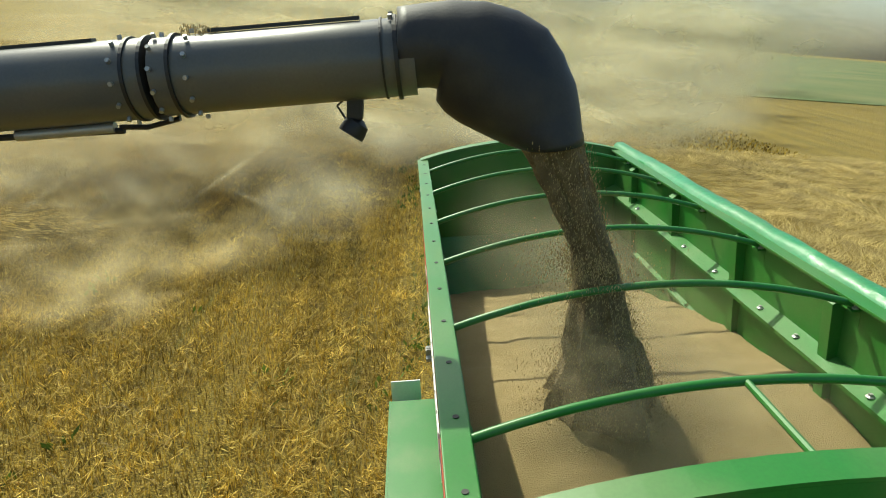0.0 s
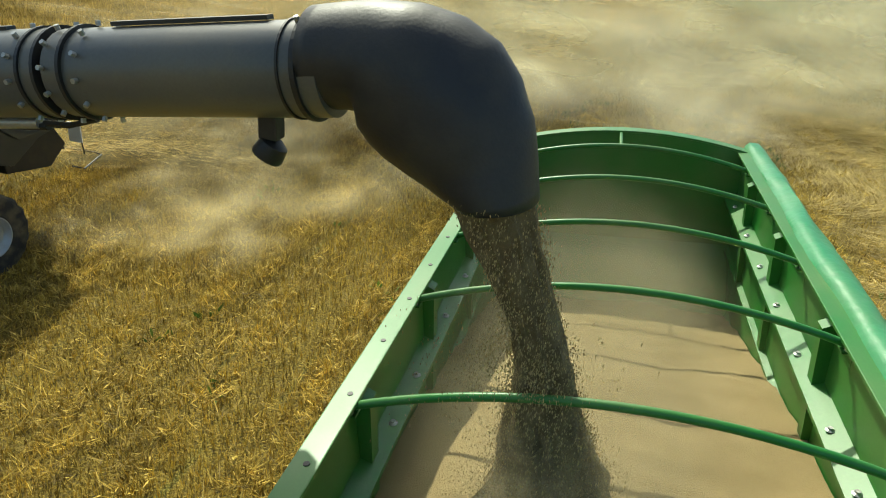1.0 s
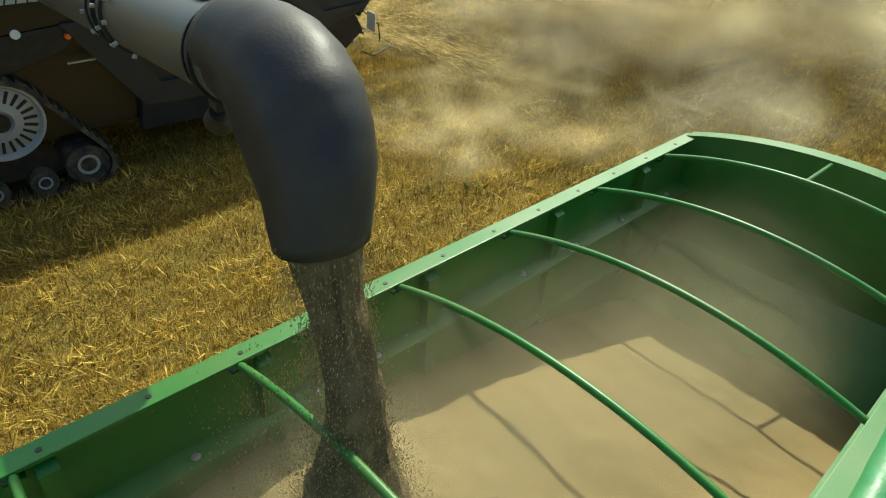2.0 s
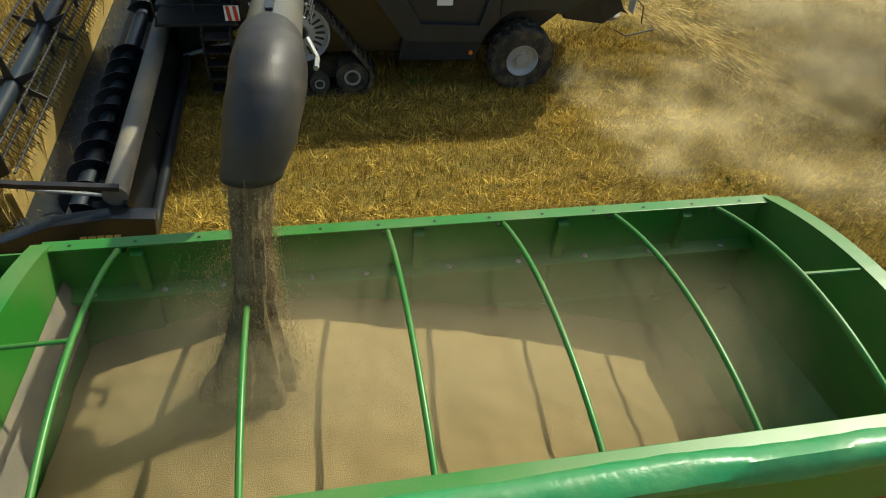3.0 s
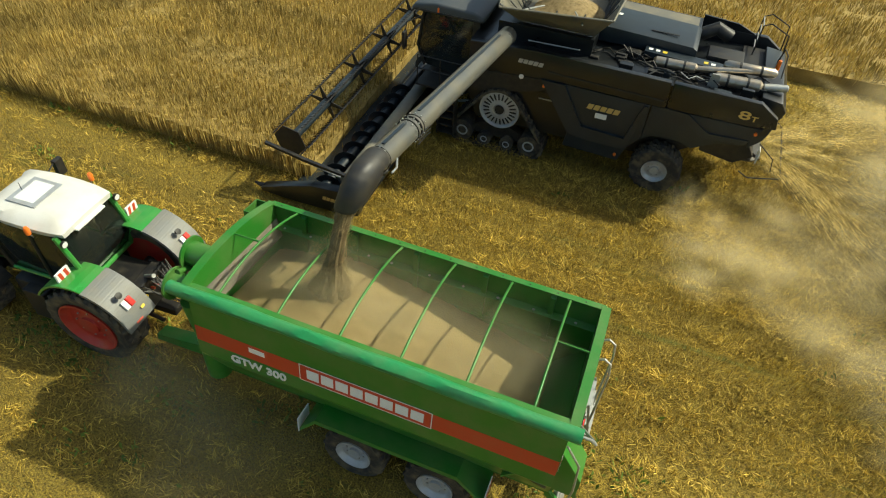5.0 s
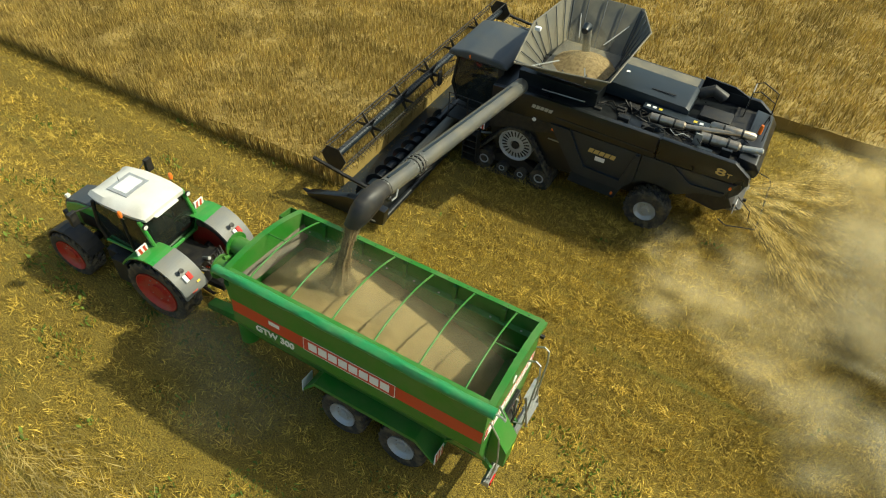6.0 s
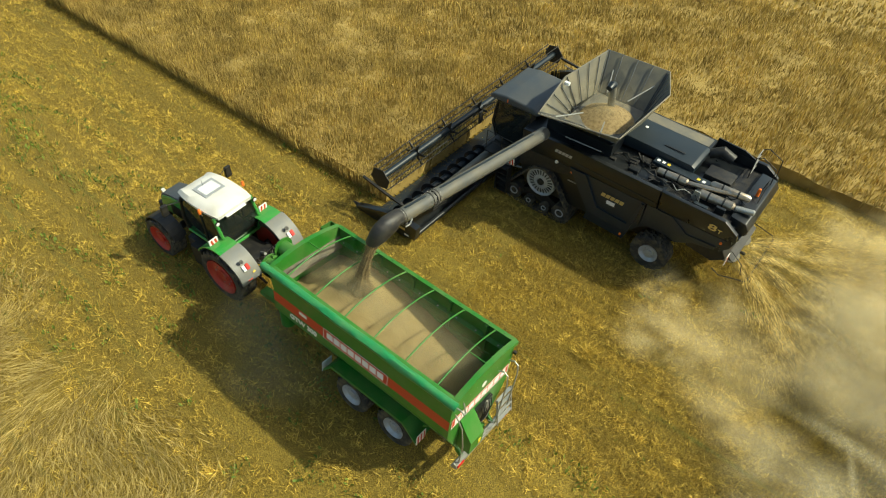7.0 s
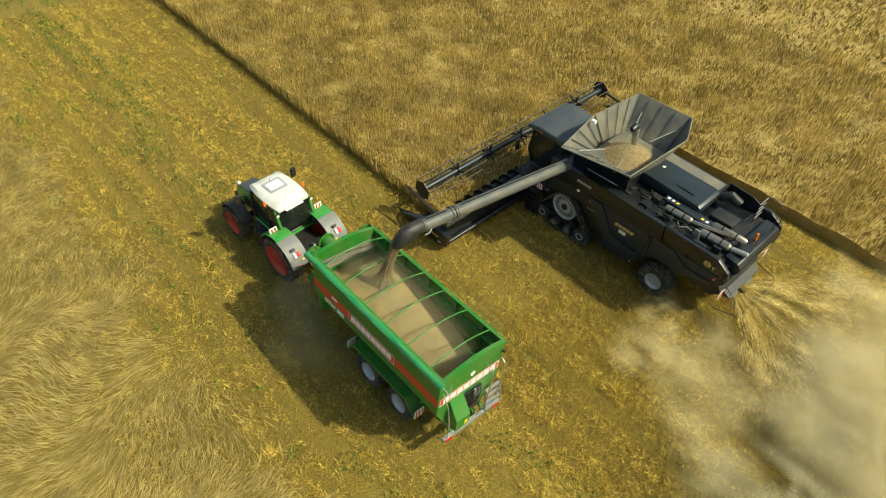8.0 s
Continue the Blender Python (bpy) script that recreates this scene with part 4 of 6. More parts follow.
def combine_deck():
    # closed cover on the far side with the dusty screen beside it
    part("engine_cover", prismm([(-1.1, 3.6), (-1.1, 4.02), (-1.25, 4.08), (-3.85, 3.98), (-3.98, 3.9), (-3.98, 3.6)], "y", -13.1, -11.65, bevel=.03), M_DARK2, combine, "flat dark engine cover", smooth=True)
    part("cover_seam", boxm(-3.4, -2.6, -12.1, -12.04, 4.035, 4.055), M_BLACK, combine)
    part("screen_frame", prismm([(-1.0, 3.6), (-1.0, 3.98), (-3.95, 3.90), (-3.95, 3.6)], "y", -13.85, -13.13, bevel=.02), M_DARK, combine)
    part("air_screen", prismm([(-1.12, 3.985), (-1.12, 3.995), (-3.85, 3.92), (-3.85, 3.91)], "y", -13.75, -13.2), M_DUSTY, combine, "dust-clogged air screen")
    part("side_strip", prismm([(-2.6, 3.62), (-2.6, 3.80), (-5.4, 3.70), (-5.4, 3.58)], "y", -11.62, -11.25, bevel=.01), M_DARK2, combine)
    for i, (x, mt) in enumerate(((-2.75, M_LETTER), (-2.95, M_LETTER), (-3.15, M_YELLOW), (-4.3, M_YELLOW), (-4.5, M_LETTER), (-1.6, M_LETTER))):
        y = -11.42 if i < 5 else -12.6
        z = 3.80 - (-2.6 - x) * .036 + .004 if i < 5 else 4.075
        part("warning_sticker", boxm(x - .06, x + .06, y - .06, y + .06, z, z + .006), mt, combine)
    # open engine bay
    bay = part("bay_floor", boxm(-6.0, -0.9, -11.6, -10.25, 3.40, 3.46), M_BLACK, combine)
    for a, r, mt in (([(-2.9, -10.95, 3.72), (-4.1, -11.0, 3.74)], .14, M_HOT), ([(-4.1, -11.0, 3.74), (-4.5, -11.05, 3.78), (-5.7, -11.35, 3.86)], .085, M_HOT),
                     ([(-4.75, -11.32, 3.86), (-6.15, -11.42, 3.86)], .14, M_HOT), ([(-4.55, -10.85, 3.66), (-5.85, -10.9, 3.68)], .17, M_HOT), ([(-5.85, -10.9, 3.68), (-6.5, -11.0, 3.74)], .10, M_STEEL)):
        pts = a if len(a) > 2 else [a[0], tuple((Vector(a[0]) * .94 + Vector(a[1]) * .06)), tuple((Vector(a[0]) * .06 + Vector(a[1]) * .94)), a[1]]
        rad = r if len(a) > 2 else [r * .55, r, r, r * .55]
        pipe_ = part("exhaust_pipe", pipem(pts, rad, 18), mt, combine, "bright heat-stained exhaust steel", smooth=True)
        if len(a) == 2 and r > .12:
            for f in (.3, .7):
                c = Vector(a[0]).lerp(Vector(a[1]), f)
                d = (Vector(a[1]) - Vector(a[0])).normalized() * .03
                part("clamp_band", pipem([c - d, c + d], r * 1.05, 18), M_BLACK, pipe_)
    part("heat_shield", prismm([(-4.45, 3.50), (-4.75, 3.50), (-4.70, 3.95), (-4.5, 3.95)], "y", -10.55, -10.50), M_STEEL, combine)
    rnd = random.Random(5)
    for i in range(26):
        x, y = rnd.uniform(-5.9, -1.0), rnd.uniform(-11.5, -10.35)
        part("engine_block", boxm(x, x - rnd.uniform(.12, .5), y - .04, y + rnd.uniform(.05, .22), 3.46, 3.46 + rnd.uniform(.05, .28), bevel=.015), rnd.choice((M_BLACK, M_BLACK, M_DARK, M_DARK2)), combine)
    for i in range(16):
        x, y = rnd.uniform(-5.4, -1.0), rnd.uniform(-11.5, -10.35)
        pts = [(x + k * -.22 + rnd.uniform(-.05, .05), y + rnd.uniform(-.18, .18), 3.62 + rnd.uniform(-.06, .16)) for k in range(5)]
        part("engine_hose", pipem(pts, rnd.uniform(.014, .03), 6), rnd.choice((M_BLACK, M_BLACK, M_STEEL)), combine, smooth=True)
    part("front_rods", pipem([(0.6, -10.4, 3.78), (-0.9, -10.45, 3.80)], .02, 6), M_STEEL, combine)
    # far rear: intake duct, service platform and rails
    part("intake_duct", pipem([(-4.0, -13.2, 3.7), (-4.4, -13.25, 3.95), (-4.8, -13.3, 3.75)], .20, 14), M_BLACK, combine, smooth=True)
    part("side_guard", prismm([(-3.95, 3.5), (-3.95, 4.0), (-5.0, 3.92), (-5.9, 3.55), (-5.9, 3.4)], "y", CR + .12, CR + .18), M_DARK, combine)
    part("tank", boxm(-4.3, -5.3, -12.6, -11.9, 3.4, 3.74, bevel=.06), M_BLACK, combine, smooth=True)
    part("rear_deck", boxm(-5.3, -6.3, -13.6, -11.6, 3.38, 3.44), M_BLACK, combine)
    for y in (-13.75, -13.1):
        part("ladder_rail", pipem([(-5.55, y, 3.45), (-5.55, y, 4.35), (-5.75, y, 4.45), (-6.3, y, 4.2), (-6.35, y, 3.4)], .02, 6), M_BLACK, combine, smooth=True)
    for i in range(4):
        part("rung", pipem([(-5.55, -13.75, 3.62 + i * .24), (-5.55, -13.1, 3.62 + i * .24)], .02, 6), M_STEEL, combine)
    part("platform_rail", pipem([(-6.2, -12.7, 3.4), (-6.3, -12.7, 4.0), (-6.35, -12.2, 4.05), (-6.35, -11.75, 3.6)], .02, 6), M_BLACK, combine, smooth=True)
    bm = bmesh.new()
    lathe(bm, [(0.001, 3.95), (.05, 3.93), (.06, 3.80), (.06, 3.62)], "z", 12, (-6.2, -12.1, 0))
    part("beacon", bm, M_ORANGE, combine, "orange beacon", smooth=True)
    # roof behind the hopper
    part("hopper_base", boxm(-1.2, 1.6, -13.6, -10.7, 3.5, 4.04), M_DARK, combine)


combine_deck()


def hopper():
    """Six flared flaps with ribs, and grain pouring in from the filling auger."""
    base = [(1.05, -10.9), (1.25, -12.0), (1.05, -13.5), (-1.1, -13.5), (-1.35, -12.6), (-1.15, -10.9)]
    rim = [(1.20, -9.10), (1.75, -11.8), (1.45, -14.6), (-1.15, -14.75), (-1.85, -13.3), (-1.68, -9.75)]
    zb, rise = 4.05, (5.20, 5.22, 5.28, 5.26, 5.22, 5.14)
    hop = new("hopper")
    hop.parent = combine
    n = 6
    for i in range(n):
        a, b, c, d = base[i], base[(i + 1) % n], rim[(i + 1) % n], rim[i]
        P = [Vector((*a, zb)), Vector((*b, zb)), Vector((*c, rise[(i + 1) % n])), Vector((*d, rise[i]))]
        nrm = (P[1] - P[0]).cross(P[3] - P[0]).normalized() * .03
        bm = bmesh.new()
        lo = [bm.verts.new(p) for p in P]
        hi = [bm.verts.new(p + nrm) for p in P]
        bm.faces.new(lo[::-1])
        bm.faces.new(hi)
        for k in range(4):
            bm.faces.new((lo[k], lo[(k + 1) % 4], hi[(k + 1) % 4], hi[k]))
        bmesh.ops.recalc_face_normals(bm, faces=bm.faces)
        flap = part("flap", bm, M_HOPPER, hop, "dust-coated hopper flap")
        inward = (Vector((0, CY, 4.6)) - (P[0] + P[2]) / 2)
        sgn = 1 if nrm.dot(inward) > 0 else -1
        for f in (.0, .25, .5, .75, 1.0):
            p, q = P[0].lerp(P[1], f), P[3].lerp(P[2], f)
            off = nrm.normalized() * (sgn * .05 + (.03 if sgn > 0 else 0))
            part("rib", pipem([p + off, q + off], .020, 4), M_ROOF, flap)
        part("rim_tube", pipem([P[3], P[2]], .028, 8), M_DUSTY, flap)
    part("hopper_floor", boxm(-1.1, 1.05, -13.45, -10.95, 4.045, 4.06), M_DUSTY, hop)
    bm = bmesh.new()
    lathe(bm, [(1.05, 4.06), (.7, 4.22), (.35, 4.40), (.001, 4.46)], "z", 28, (-.15, -12.1, 0))
    for v in bm.verts:
        v.co += Vector((.05, .05, .05)) * noise.noise(v.co * 3)
    part("grain", bm, M_FALL, hop, "grain piled in the hopper", smooth=True)
    part("filling_auger", pipem([(0.0, -12.6, 4.2), (0.1, -12.6, 5.20)], .14, 14), M_DUSTY, hop, smooth=True)
    part("auger_mouth", pipem([(0.1, -12.62, 5.16), (0.1, -12.45, 5.24), (0.1, -12.25, 5.18)], [.15, .16, .12], 14), M_DARK2, hop, smooth=True)
    for y0, y1 in ((-9.9, -11.2), (-14.2, -13.0)):
        for x in (0.9, -0.9):
            part("flap_strut", pipem([(x, y0, 4.8), (x * .5, y1, 4.5)], .025, 6), M_STEEL, hop)
    put(part("hopper_camera", boxm(-.1, .1, -.07, .07, -.05, .07, bevel=.02), M_LETTER, hop), pose(1.42, -11.4, 5.25))


hopper()


def cab():
    c = new("cab")
    c.parent = combine
    part("glass", prismm([(2.25, 1.75), (3.95, 1.95), (4.2, 2.6), (4.0, 3.75), (2.25, 3.75)], "y", -13.15, -10.85, bevel=.05), M_GLASS, c, "dark tinted cab windows", smooth=True)
    for y in (-13.17, -10.83):
        part("pillar", prismm([(2.20, 1.75), (2.45, 1.75), (2.40, 3.78), (2.20, 3.78)], "y", y - .03, y + .03), M_BLACK, c)
        part("pillar", pipem([(3.97, y, 1.95), (4.2, y, 2.6), (4.0, y, 3.78)], .045, 8), M_BLACK, c, smooth=True)
    part("floor_sill", boxm(2.2, 4.0, -13.2, -10.8, 1.55, 1.80, bevel=.03), M_BLACK, c)
    roof = [(2.05, 3.78), (2.02, 3.92), (2.35, 4.06), (3.6, 4.10), (4.25, 3.98), (4.40, 3.82), (4.30, 3.75)]
    bm = prismm(roof, "y", -13.3, -10.7)
    bmesh.ops.bevel(bm, geom=bm.edges[:], offset=.09, segments=3, affect='EDGES', profile=.6)
    part("cab_roof", bm, M_ROOF, c, "smooth slate-grey cab roof", smooth=True)
    for y in (-13.2, -10.75):
        bm = bmesh.new()
        lathe(bm, [(.06, 3.84), (.06, 3.97), (.04, 4.02), (.001, 4.03)], "z", 12, (3.50, y, 0))
        part("beacon", bm, M_ORANGE, c, "orange beacon", smooth=True)
        s = 1 if y > CY else -1
        mir = part("mirror_arm", pipem([(4.05, y, 3.6), (4.35, y + s * .45, 3.55), (4.38, y + s * .55, 3.2)], .02, 6), M_BLACK, c, smooth=True)
        part("mirror", boxm(4.34, 4.42, y + s * .45, y + s * .68, 2.75, 3.3, bevel=.02), M_BLACK, mir)
    # platform, rails and ladder on the left
    part("platform", boxm(2.3, 3.9, -10.75, -9.95, 1.72, 1.78), M_BLACK, combine)
    for x in (2.35, 3.1, 3.85):
        part("platform_rail", pipem([(x, -9.98, 1.78), (x, -9.98, 2.75)], .018, 6), M_BLACK, combine)
    for z in (2.3, 2.75):
        part("platform_rail", pipem([(2.35, -9.98, z), (3.85, -9.98, z)], .018, 6), M_BLACK, combine)
    for x in (2.45, 3.0):
        part("ladder_stringer", prismm([(x - .02, 1.75), (x + .02, 1.75), (x + .02, .35), (x - .02, .35)], "y", -9.9, -9.6), M_BLACK, combine)
    for i in range(5):
        part("ladder_step", boxm(2.45, 3.0, -9.9, -9.6, .42 + i * .29, .46 + i * .29), M_BLACK, combine)
    plate = part("warning_plate", boxm(2.2, 2.48, -9.62, -9.60, 2.0, 2.3), M_LETTER, combine, "red and white warning plate")
    for j in range(2):
        a = 2.22 + j * .13
        part("stripe", prismm([(a, 2.0), (a + .07, 2.0), (a + .10, 2.3), (a + .03, 2.3)], "y", -9.599, -9.595), M_RED, plate)


cab()


def hull_path(circles, per=28):
    """Outline of the belt round some circles."""
    pts = [(cx + r * math.cos(2 * math.pi * k / per), cz + r * math.sin(2 * math.pi * k / per)) for cx, cz, r in circles for k in range(per)]
    pts = sorted(set(pts))

    def half(seq):
        out = []
        for p in seq:
            while len(out) > 1 and (out[-1][0] - out[-2][0]) * (p[1] - out[-2][1]) - (out[-1][1] - out[-2][1]) * (p[0] - out[-2][0]) <= 0:
                out.pop()
            out.append(p)
        return out
    a, b = half(pts), half(pts[::-1])
    return a[:-1] + b[:-1]


def track(s, y_out):
    y_in = y_out - s * .75
    tr = new("track")
    tr.parent = combine
    circles = [(1.10, 1.52, .72), (0.02, .46, .46), (2.25, .46, .46)]
    outer = hull_path(circles)
    inner = hull_path([(x, z, r - .07) for x, z, r in circles])
    bm = bmesh.new()
    for loop, flip in ((outer, 1), (inner, -1)):
        va = [bm.verts.new((x, y_out, z)) for x, z in loop]
        vb = [bm.verts.new((x, y_in, z)) for x, z in loop]
        for k in range(len(loop)):
            m = (k + 1) % len(loop)
            bm.faces.new((va[k], va[m], vb[m], vb[k]))
    for yy in (y_out, y_in):
        va = [bm.verts.new((x, yy, z)) for x, z in outer]
        ctr = Vector((1.12, yy, .8))
        for k in range(len(outer)):
            m = (k + 1) % len(outer)
            q = []
            for v in (va[m], va[k]):
                d = (ctr - v.co).normalized() * .08
                q.append(bm.verts.new(v.co + d))
            bm.faces.new((va[k], va[m], q[0], q[1]))
    part("belt", bm, M_TYRE, tr, "black rubber track belt")
    # lugs along the belt
    n = len(outer)
    total = 0
    for k in range(n):
        a, b = Vector((*outer[k], 0)), Vector((*outer[(k + 1) % n], 0))
        total += (b - a).length
        while total > .19:
            total -= .19
            p = (a + b) / 2 if (b - a).length < .3 else b - (b - a).normalized() * total
            d = (b - a).normalized()
            ang = math.atan2(d.y, d.x)
            bm = bmesh.new()
            bmesh.ops.create_cube(bm, size=1, matrix=Matrix.Translation((p.x, (y_out + y_in) / 2, p.y)) @ Matrix.Rotation(-ang, 4, 'Y') @ Matrix.Diagonal((.07, .74, .07, 1)))
            part("lug", bm, M_TYRE, tr)
    for x, z, r, mt in ((0.02, .46, .36, M_TYRE), (2.25, .46, .36, M_TYRE), (0.75, .32, .22, M_TYRE), (1.5, .32, .22, M_TYRE)):
        bm = bmesh.new()
        lathe(bm, [(r * .45, y_out - s * .05), (r, y_out - s * .05), (r, y_in + s * .05), (r * .45, y_in + s * .05)], "y", 24, (x, 0, z))
        roller = part("roller", bm, mt, tr)
        bm = bmesh.new()
        lathe(bm, [(r * .52, y_out - s * .06), (r * .52, y_out - s * .03), (r * .40, y_out - s * .03), (r * .36, y_out - s * .07), (.001, y_out - s * .07)], "y", 20, (x, 0, z))
        part("hub_ring", bm, M_RIM, roller)
    # drive wheel with slots
    bm = bmesh.new()
    lathe(bm, [(.001, y_out - s * .10), (.16, y_out - s * .10), (.20, y_out - s * .06), (.56, y_out - s * .12), (.60, y_out - s * .04), (.64, y_out - s * .04), (.64, y_in)], "y", 36, (1.10, 0, 1.52))
    drv = part("drive_wheel", bm, M_RIM, tr, "silver slotted drive wheel", smooth=True)
    for k in range(22):
        a = 2 * math.pi * k / 22
        bm = bmesh.new()
        bmesh.ops.create_cube(bm, size=1, matrix=Matrix.Translation((1.10, y_out - s * .088, 1.52)) @ Matrix.Rotation(a, 4, 'Y') @ Matrix.Translation((.43, 0, 0)) @ Matrix.Diagonal((.20, .02, .045, 1)))
        part("slot", bm, M_BLACK, drv)
    bm = bmesh.new()
    lathe(bm, [(.001, y_out - s * .02), (.14, y_out - s * .03), (.15, y_out - s * .09)], "y", 18, (1.10, 0, 1.52))
    part("hub_cap", bm, M_BLACK, drv, smooth=True)
    part("track_frame", prismm([(0.1, .55), (1.0, .95), (1.3, .95), (2.2, .55), (2.2, .38), (0.1, .38)], "y", y_out - s * .25, y_in + s * .15), M_BLACK, tr)


for s_, y_ in ((1, CL + .02), (-1, CR - .02)):
    track(s_, y_)
for s_ in (1, -1):
    at = (-3.87, CY + s_ * 1.72, 0.77)
    wh = wheel("rear_wheel", 0.77, 0.62, 0.36, M_RIM, 18, combine, at, "black lugged steering tyre")
    rolling.append((wh, at, 0.77, s_ < 0))


# unloading auger
A0, A1 = Vector((0.93, -9.3, 4.38)), Vector((1.13, -1.62, 5.56))


def along(y):
    return A0.lerp(A1, (y - A0.y) / (A1.y - A0.y))


def unloading_auger():
    au = new("unloading_auger")
    au.parent = combine
    d = (A1 - A0).normalized()
    part("tube", pipem([A0, along(-6.5), along(-3.15)], [.240, .238, .236], 32), M_GREY, au, "dusty grey unloading tube", smooth=True)
    part("end_tube", pipem([along(-3.10), along(-2.4), along(-1.60)], .228, 32), M_GREY, au, "dusty grey outer tube", smooth=True)
    for y in (-3.24, -3.14, -2.98):
        part("flange", pipem([along(y) - d * .010, along(y) + d * .010], .248, 36), M_BLACK, au)
    part("flange", pipem([along(-1.78) - d * .006, along(-1.78) + d * .006], .238, 36), M_BLACK, au)
    side = d.cross(Vector((0, 0, 1))).normalized()
    up = side.cross(d)
    for y in (-3.30, -3.08, -2.88):
        for k in range(12):
            a = 2 * math.pi * (k + .5 * (y == -3.08)) / 12
            p = along(y) + side * math.cos(a) * .236 + up * math.sin(a) * .236
            q = along(y) + side * math.cos(a) * .262 + up * math.sin(a) * .262
            part("bolt", pipem([p, q], .014, 6), M_STEEL, au)
    for k in range(3):
        a = math.radians((70, 95, 120)[k])
        p = along(-1.72) + side * math.cos(a) * .235 + up * math.sin(a) * .235
        part("bolt", pipem([p, p + (p - along(-1.72)) * .12], .014, 6), M_STEEL, au)
    # folded top strips
    for y0, y1 in ((-8.5, -3.45), (-2.78, -1.90)):
        a, b = along(y0) + up * .232, along(y1) + up * .232
        bm = bmesh.new()
        vs = [bm.verts.new(p) for p in (a - side * .03, a + side * .03, b + side * .03, b - side * .03)]
        ve = [bm.verts.new(v.co + up * .022) for v in vs]
        bm.faces.new(vs), bm.faces.new(ve)
        for k in range(4):
            bm.faces.new((vs[k], vs[(k + 1) % 4], ve[(k + 1) % 4], ve[k]))
        bmesh.ops.recalc_face_normals(bm, faces=bm.faces)
        part("seam_strip", bm, M_DARK2, au)
    # fold ram and linkage below, on the rear side
    low = -up * .27 - side * .0
    ram = part("ram", pipem([along(-4.05) + low, along(-3.45) + low], .035, 10), M_STEEL, au, smooth=True)
    part("ram_bracket", pipem([along(-4.25) + low * 1.0, along(-3.40) + low * 1.08], .022, 6), M_BLACK, ram)
    part("link", pipem([along(-3.42) + low, along(-3.25) + low * 1.05, along(-3.05) + low * .92], .018, 6), M_BLACK, au)
    for k, off in enumerate((-.18, -.10, -.02)):
        part("cable", pipem([along(-3.5) - side * .27 + up * off, along(-3.2) - side * .31 + up * (off + .08), along(-2.9) - side * .27 + up * off], .010, 6), M_BLACK, au, smooth=True)
    part("spout_lever", pipem([along(-1.95) - side * .27, along(-1.8) - side * .34 - up * .1, along(-1.62) - side * .33 - up * .12], .022, 6), M_STEEL, au)
    # work lamp hanging below
    p = along(-1.98) - up * .22
    lamp_ = part("lamp_bracket", boxm(p.x - .05, p.x + .05, p.y - .05, p.y + .05, p.z - .12, p.z + .02, bevel=.01), M_BLACK, au)
    put(part("work_lamp", lathe(bmesh.new(), [(.03, 0), (.075, .03), (.085, .10), (.08, .115)], "z", 16), M_BLACK, lamp_, smooth=True), pose(p.x, p.y + .03, p.z - .12, 150, 0, 20))
    put(part("lamp_glass", lathe(bmesh.new(), [(.001, .112), (.075, .112), (.075, .117), (.001, .119)], "z", 16), M_LAMP, lamp_), pose(p.x, p.y + .03, p.z - .12, 150, 0, 20))
    part("lamp_cable", pipem([(p.x - .05, p.y - .06, p.z), (p.x - .09, p.y - .12, p.z - .06), (p.x - .04, p.y - .06, p.z - .13)], .008, 6), M_BLACK, lamp_, smooth=True)
    # rubber spout: a deep elbow, its inner side running slantwise from the tube to the outlet
    elbow = (((-1.72, 5.835), (-1.70, 5.36), .238, 1.125), ((-1.55, 5.87), (-1.51, 5.385), .246, 1.125), ((-1.40, 5.895), (-1.455, 5.38), .256, 1.125),
             ((-1.20, 5.90), (-1.455, 5.31), .264, 1.13), ((-1.00, 5.865), (-1.40, 5.25), .270, 1.145), ((-.83, 5.78), (-1.31, 5.19), .270, 1.165),
             ((-.71, 5.65), (-1.20, 5.145), .262, 1.19), ((-.63, 5.49), (-1.09, 5.11), .250, 1.22), ((-.58, 5.32), (-1.00, 5.085), .235, 1.26), ((-.545, 5.15), (-.93, 5.07), .215, 1.29))
    bm = bmesh.new()
    rings_, sides = [], 40
    for i in range(len(elbow) - 1):
        for f in (0, 1 / 3, 2 / 3) if i < len(elbow) - 2 else (0, 1 / 3, 2 / 3, 1):
            (oa, ia, wa, xa), (ob_, ib, wb, xb) = elbow[i], elbow[i + 1]
            o = Vector((0, *oa)).lerp(Vector((0, *ob_)), f)
            q = Vector((0, *ia)).lerp(Vector((0, *ib)), f)
            w, x = wa + (wb - wa) * f, xa + (xb - xa) * f
            mid, half = (o + q) / 2 + Vector((x, 0, 0)), (o - q) / 2
            ring = []
            for k in range(sides):
                a = 2 * math.pi * k / sides
                p = mid + half * math.cos(a) + Vector((w * math.sin(a), 0, 0))
                ring.append(bm.verts.new(p + Vector((.012, .010, .008)) * noise.noise(p * 4.0)))
            rings_.append(ring)
    for a, b in zip(rings_, rings_[1:]):
        for k in range(sides):
            bm.faces.new((a[k], a[(k + 1) % sides], b[(k + 1) % sides], b[k]))
    bmesh.ops.recalc_face_normals(bm, faces=bm.faces)
    sp = part("spout", bm, M_RUBBER, au, "black rubber spout bent downwards", smooth=True)
    mod = sp.modifiers.new("thickness", 'SOLIDIFY')
    mod.thickness = 0.015
    part("spout_band", pipem([along(-1.70) - d * .012, along(-1.70) + d * .012], .247, 36), M_BLACK, sp)


unloading_auger()


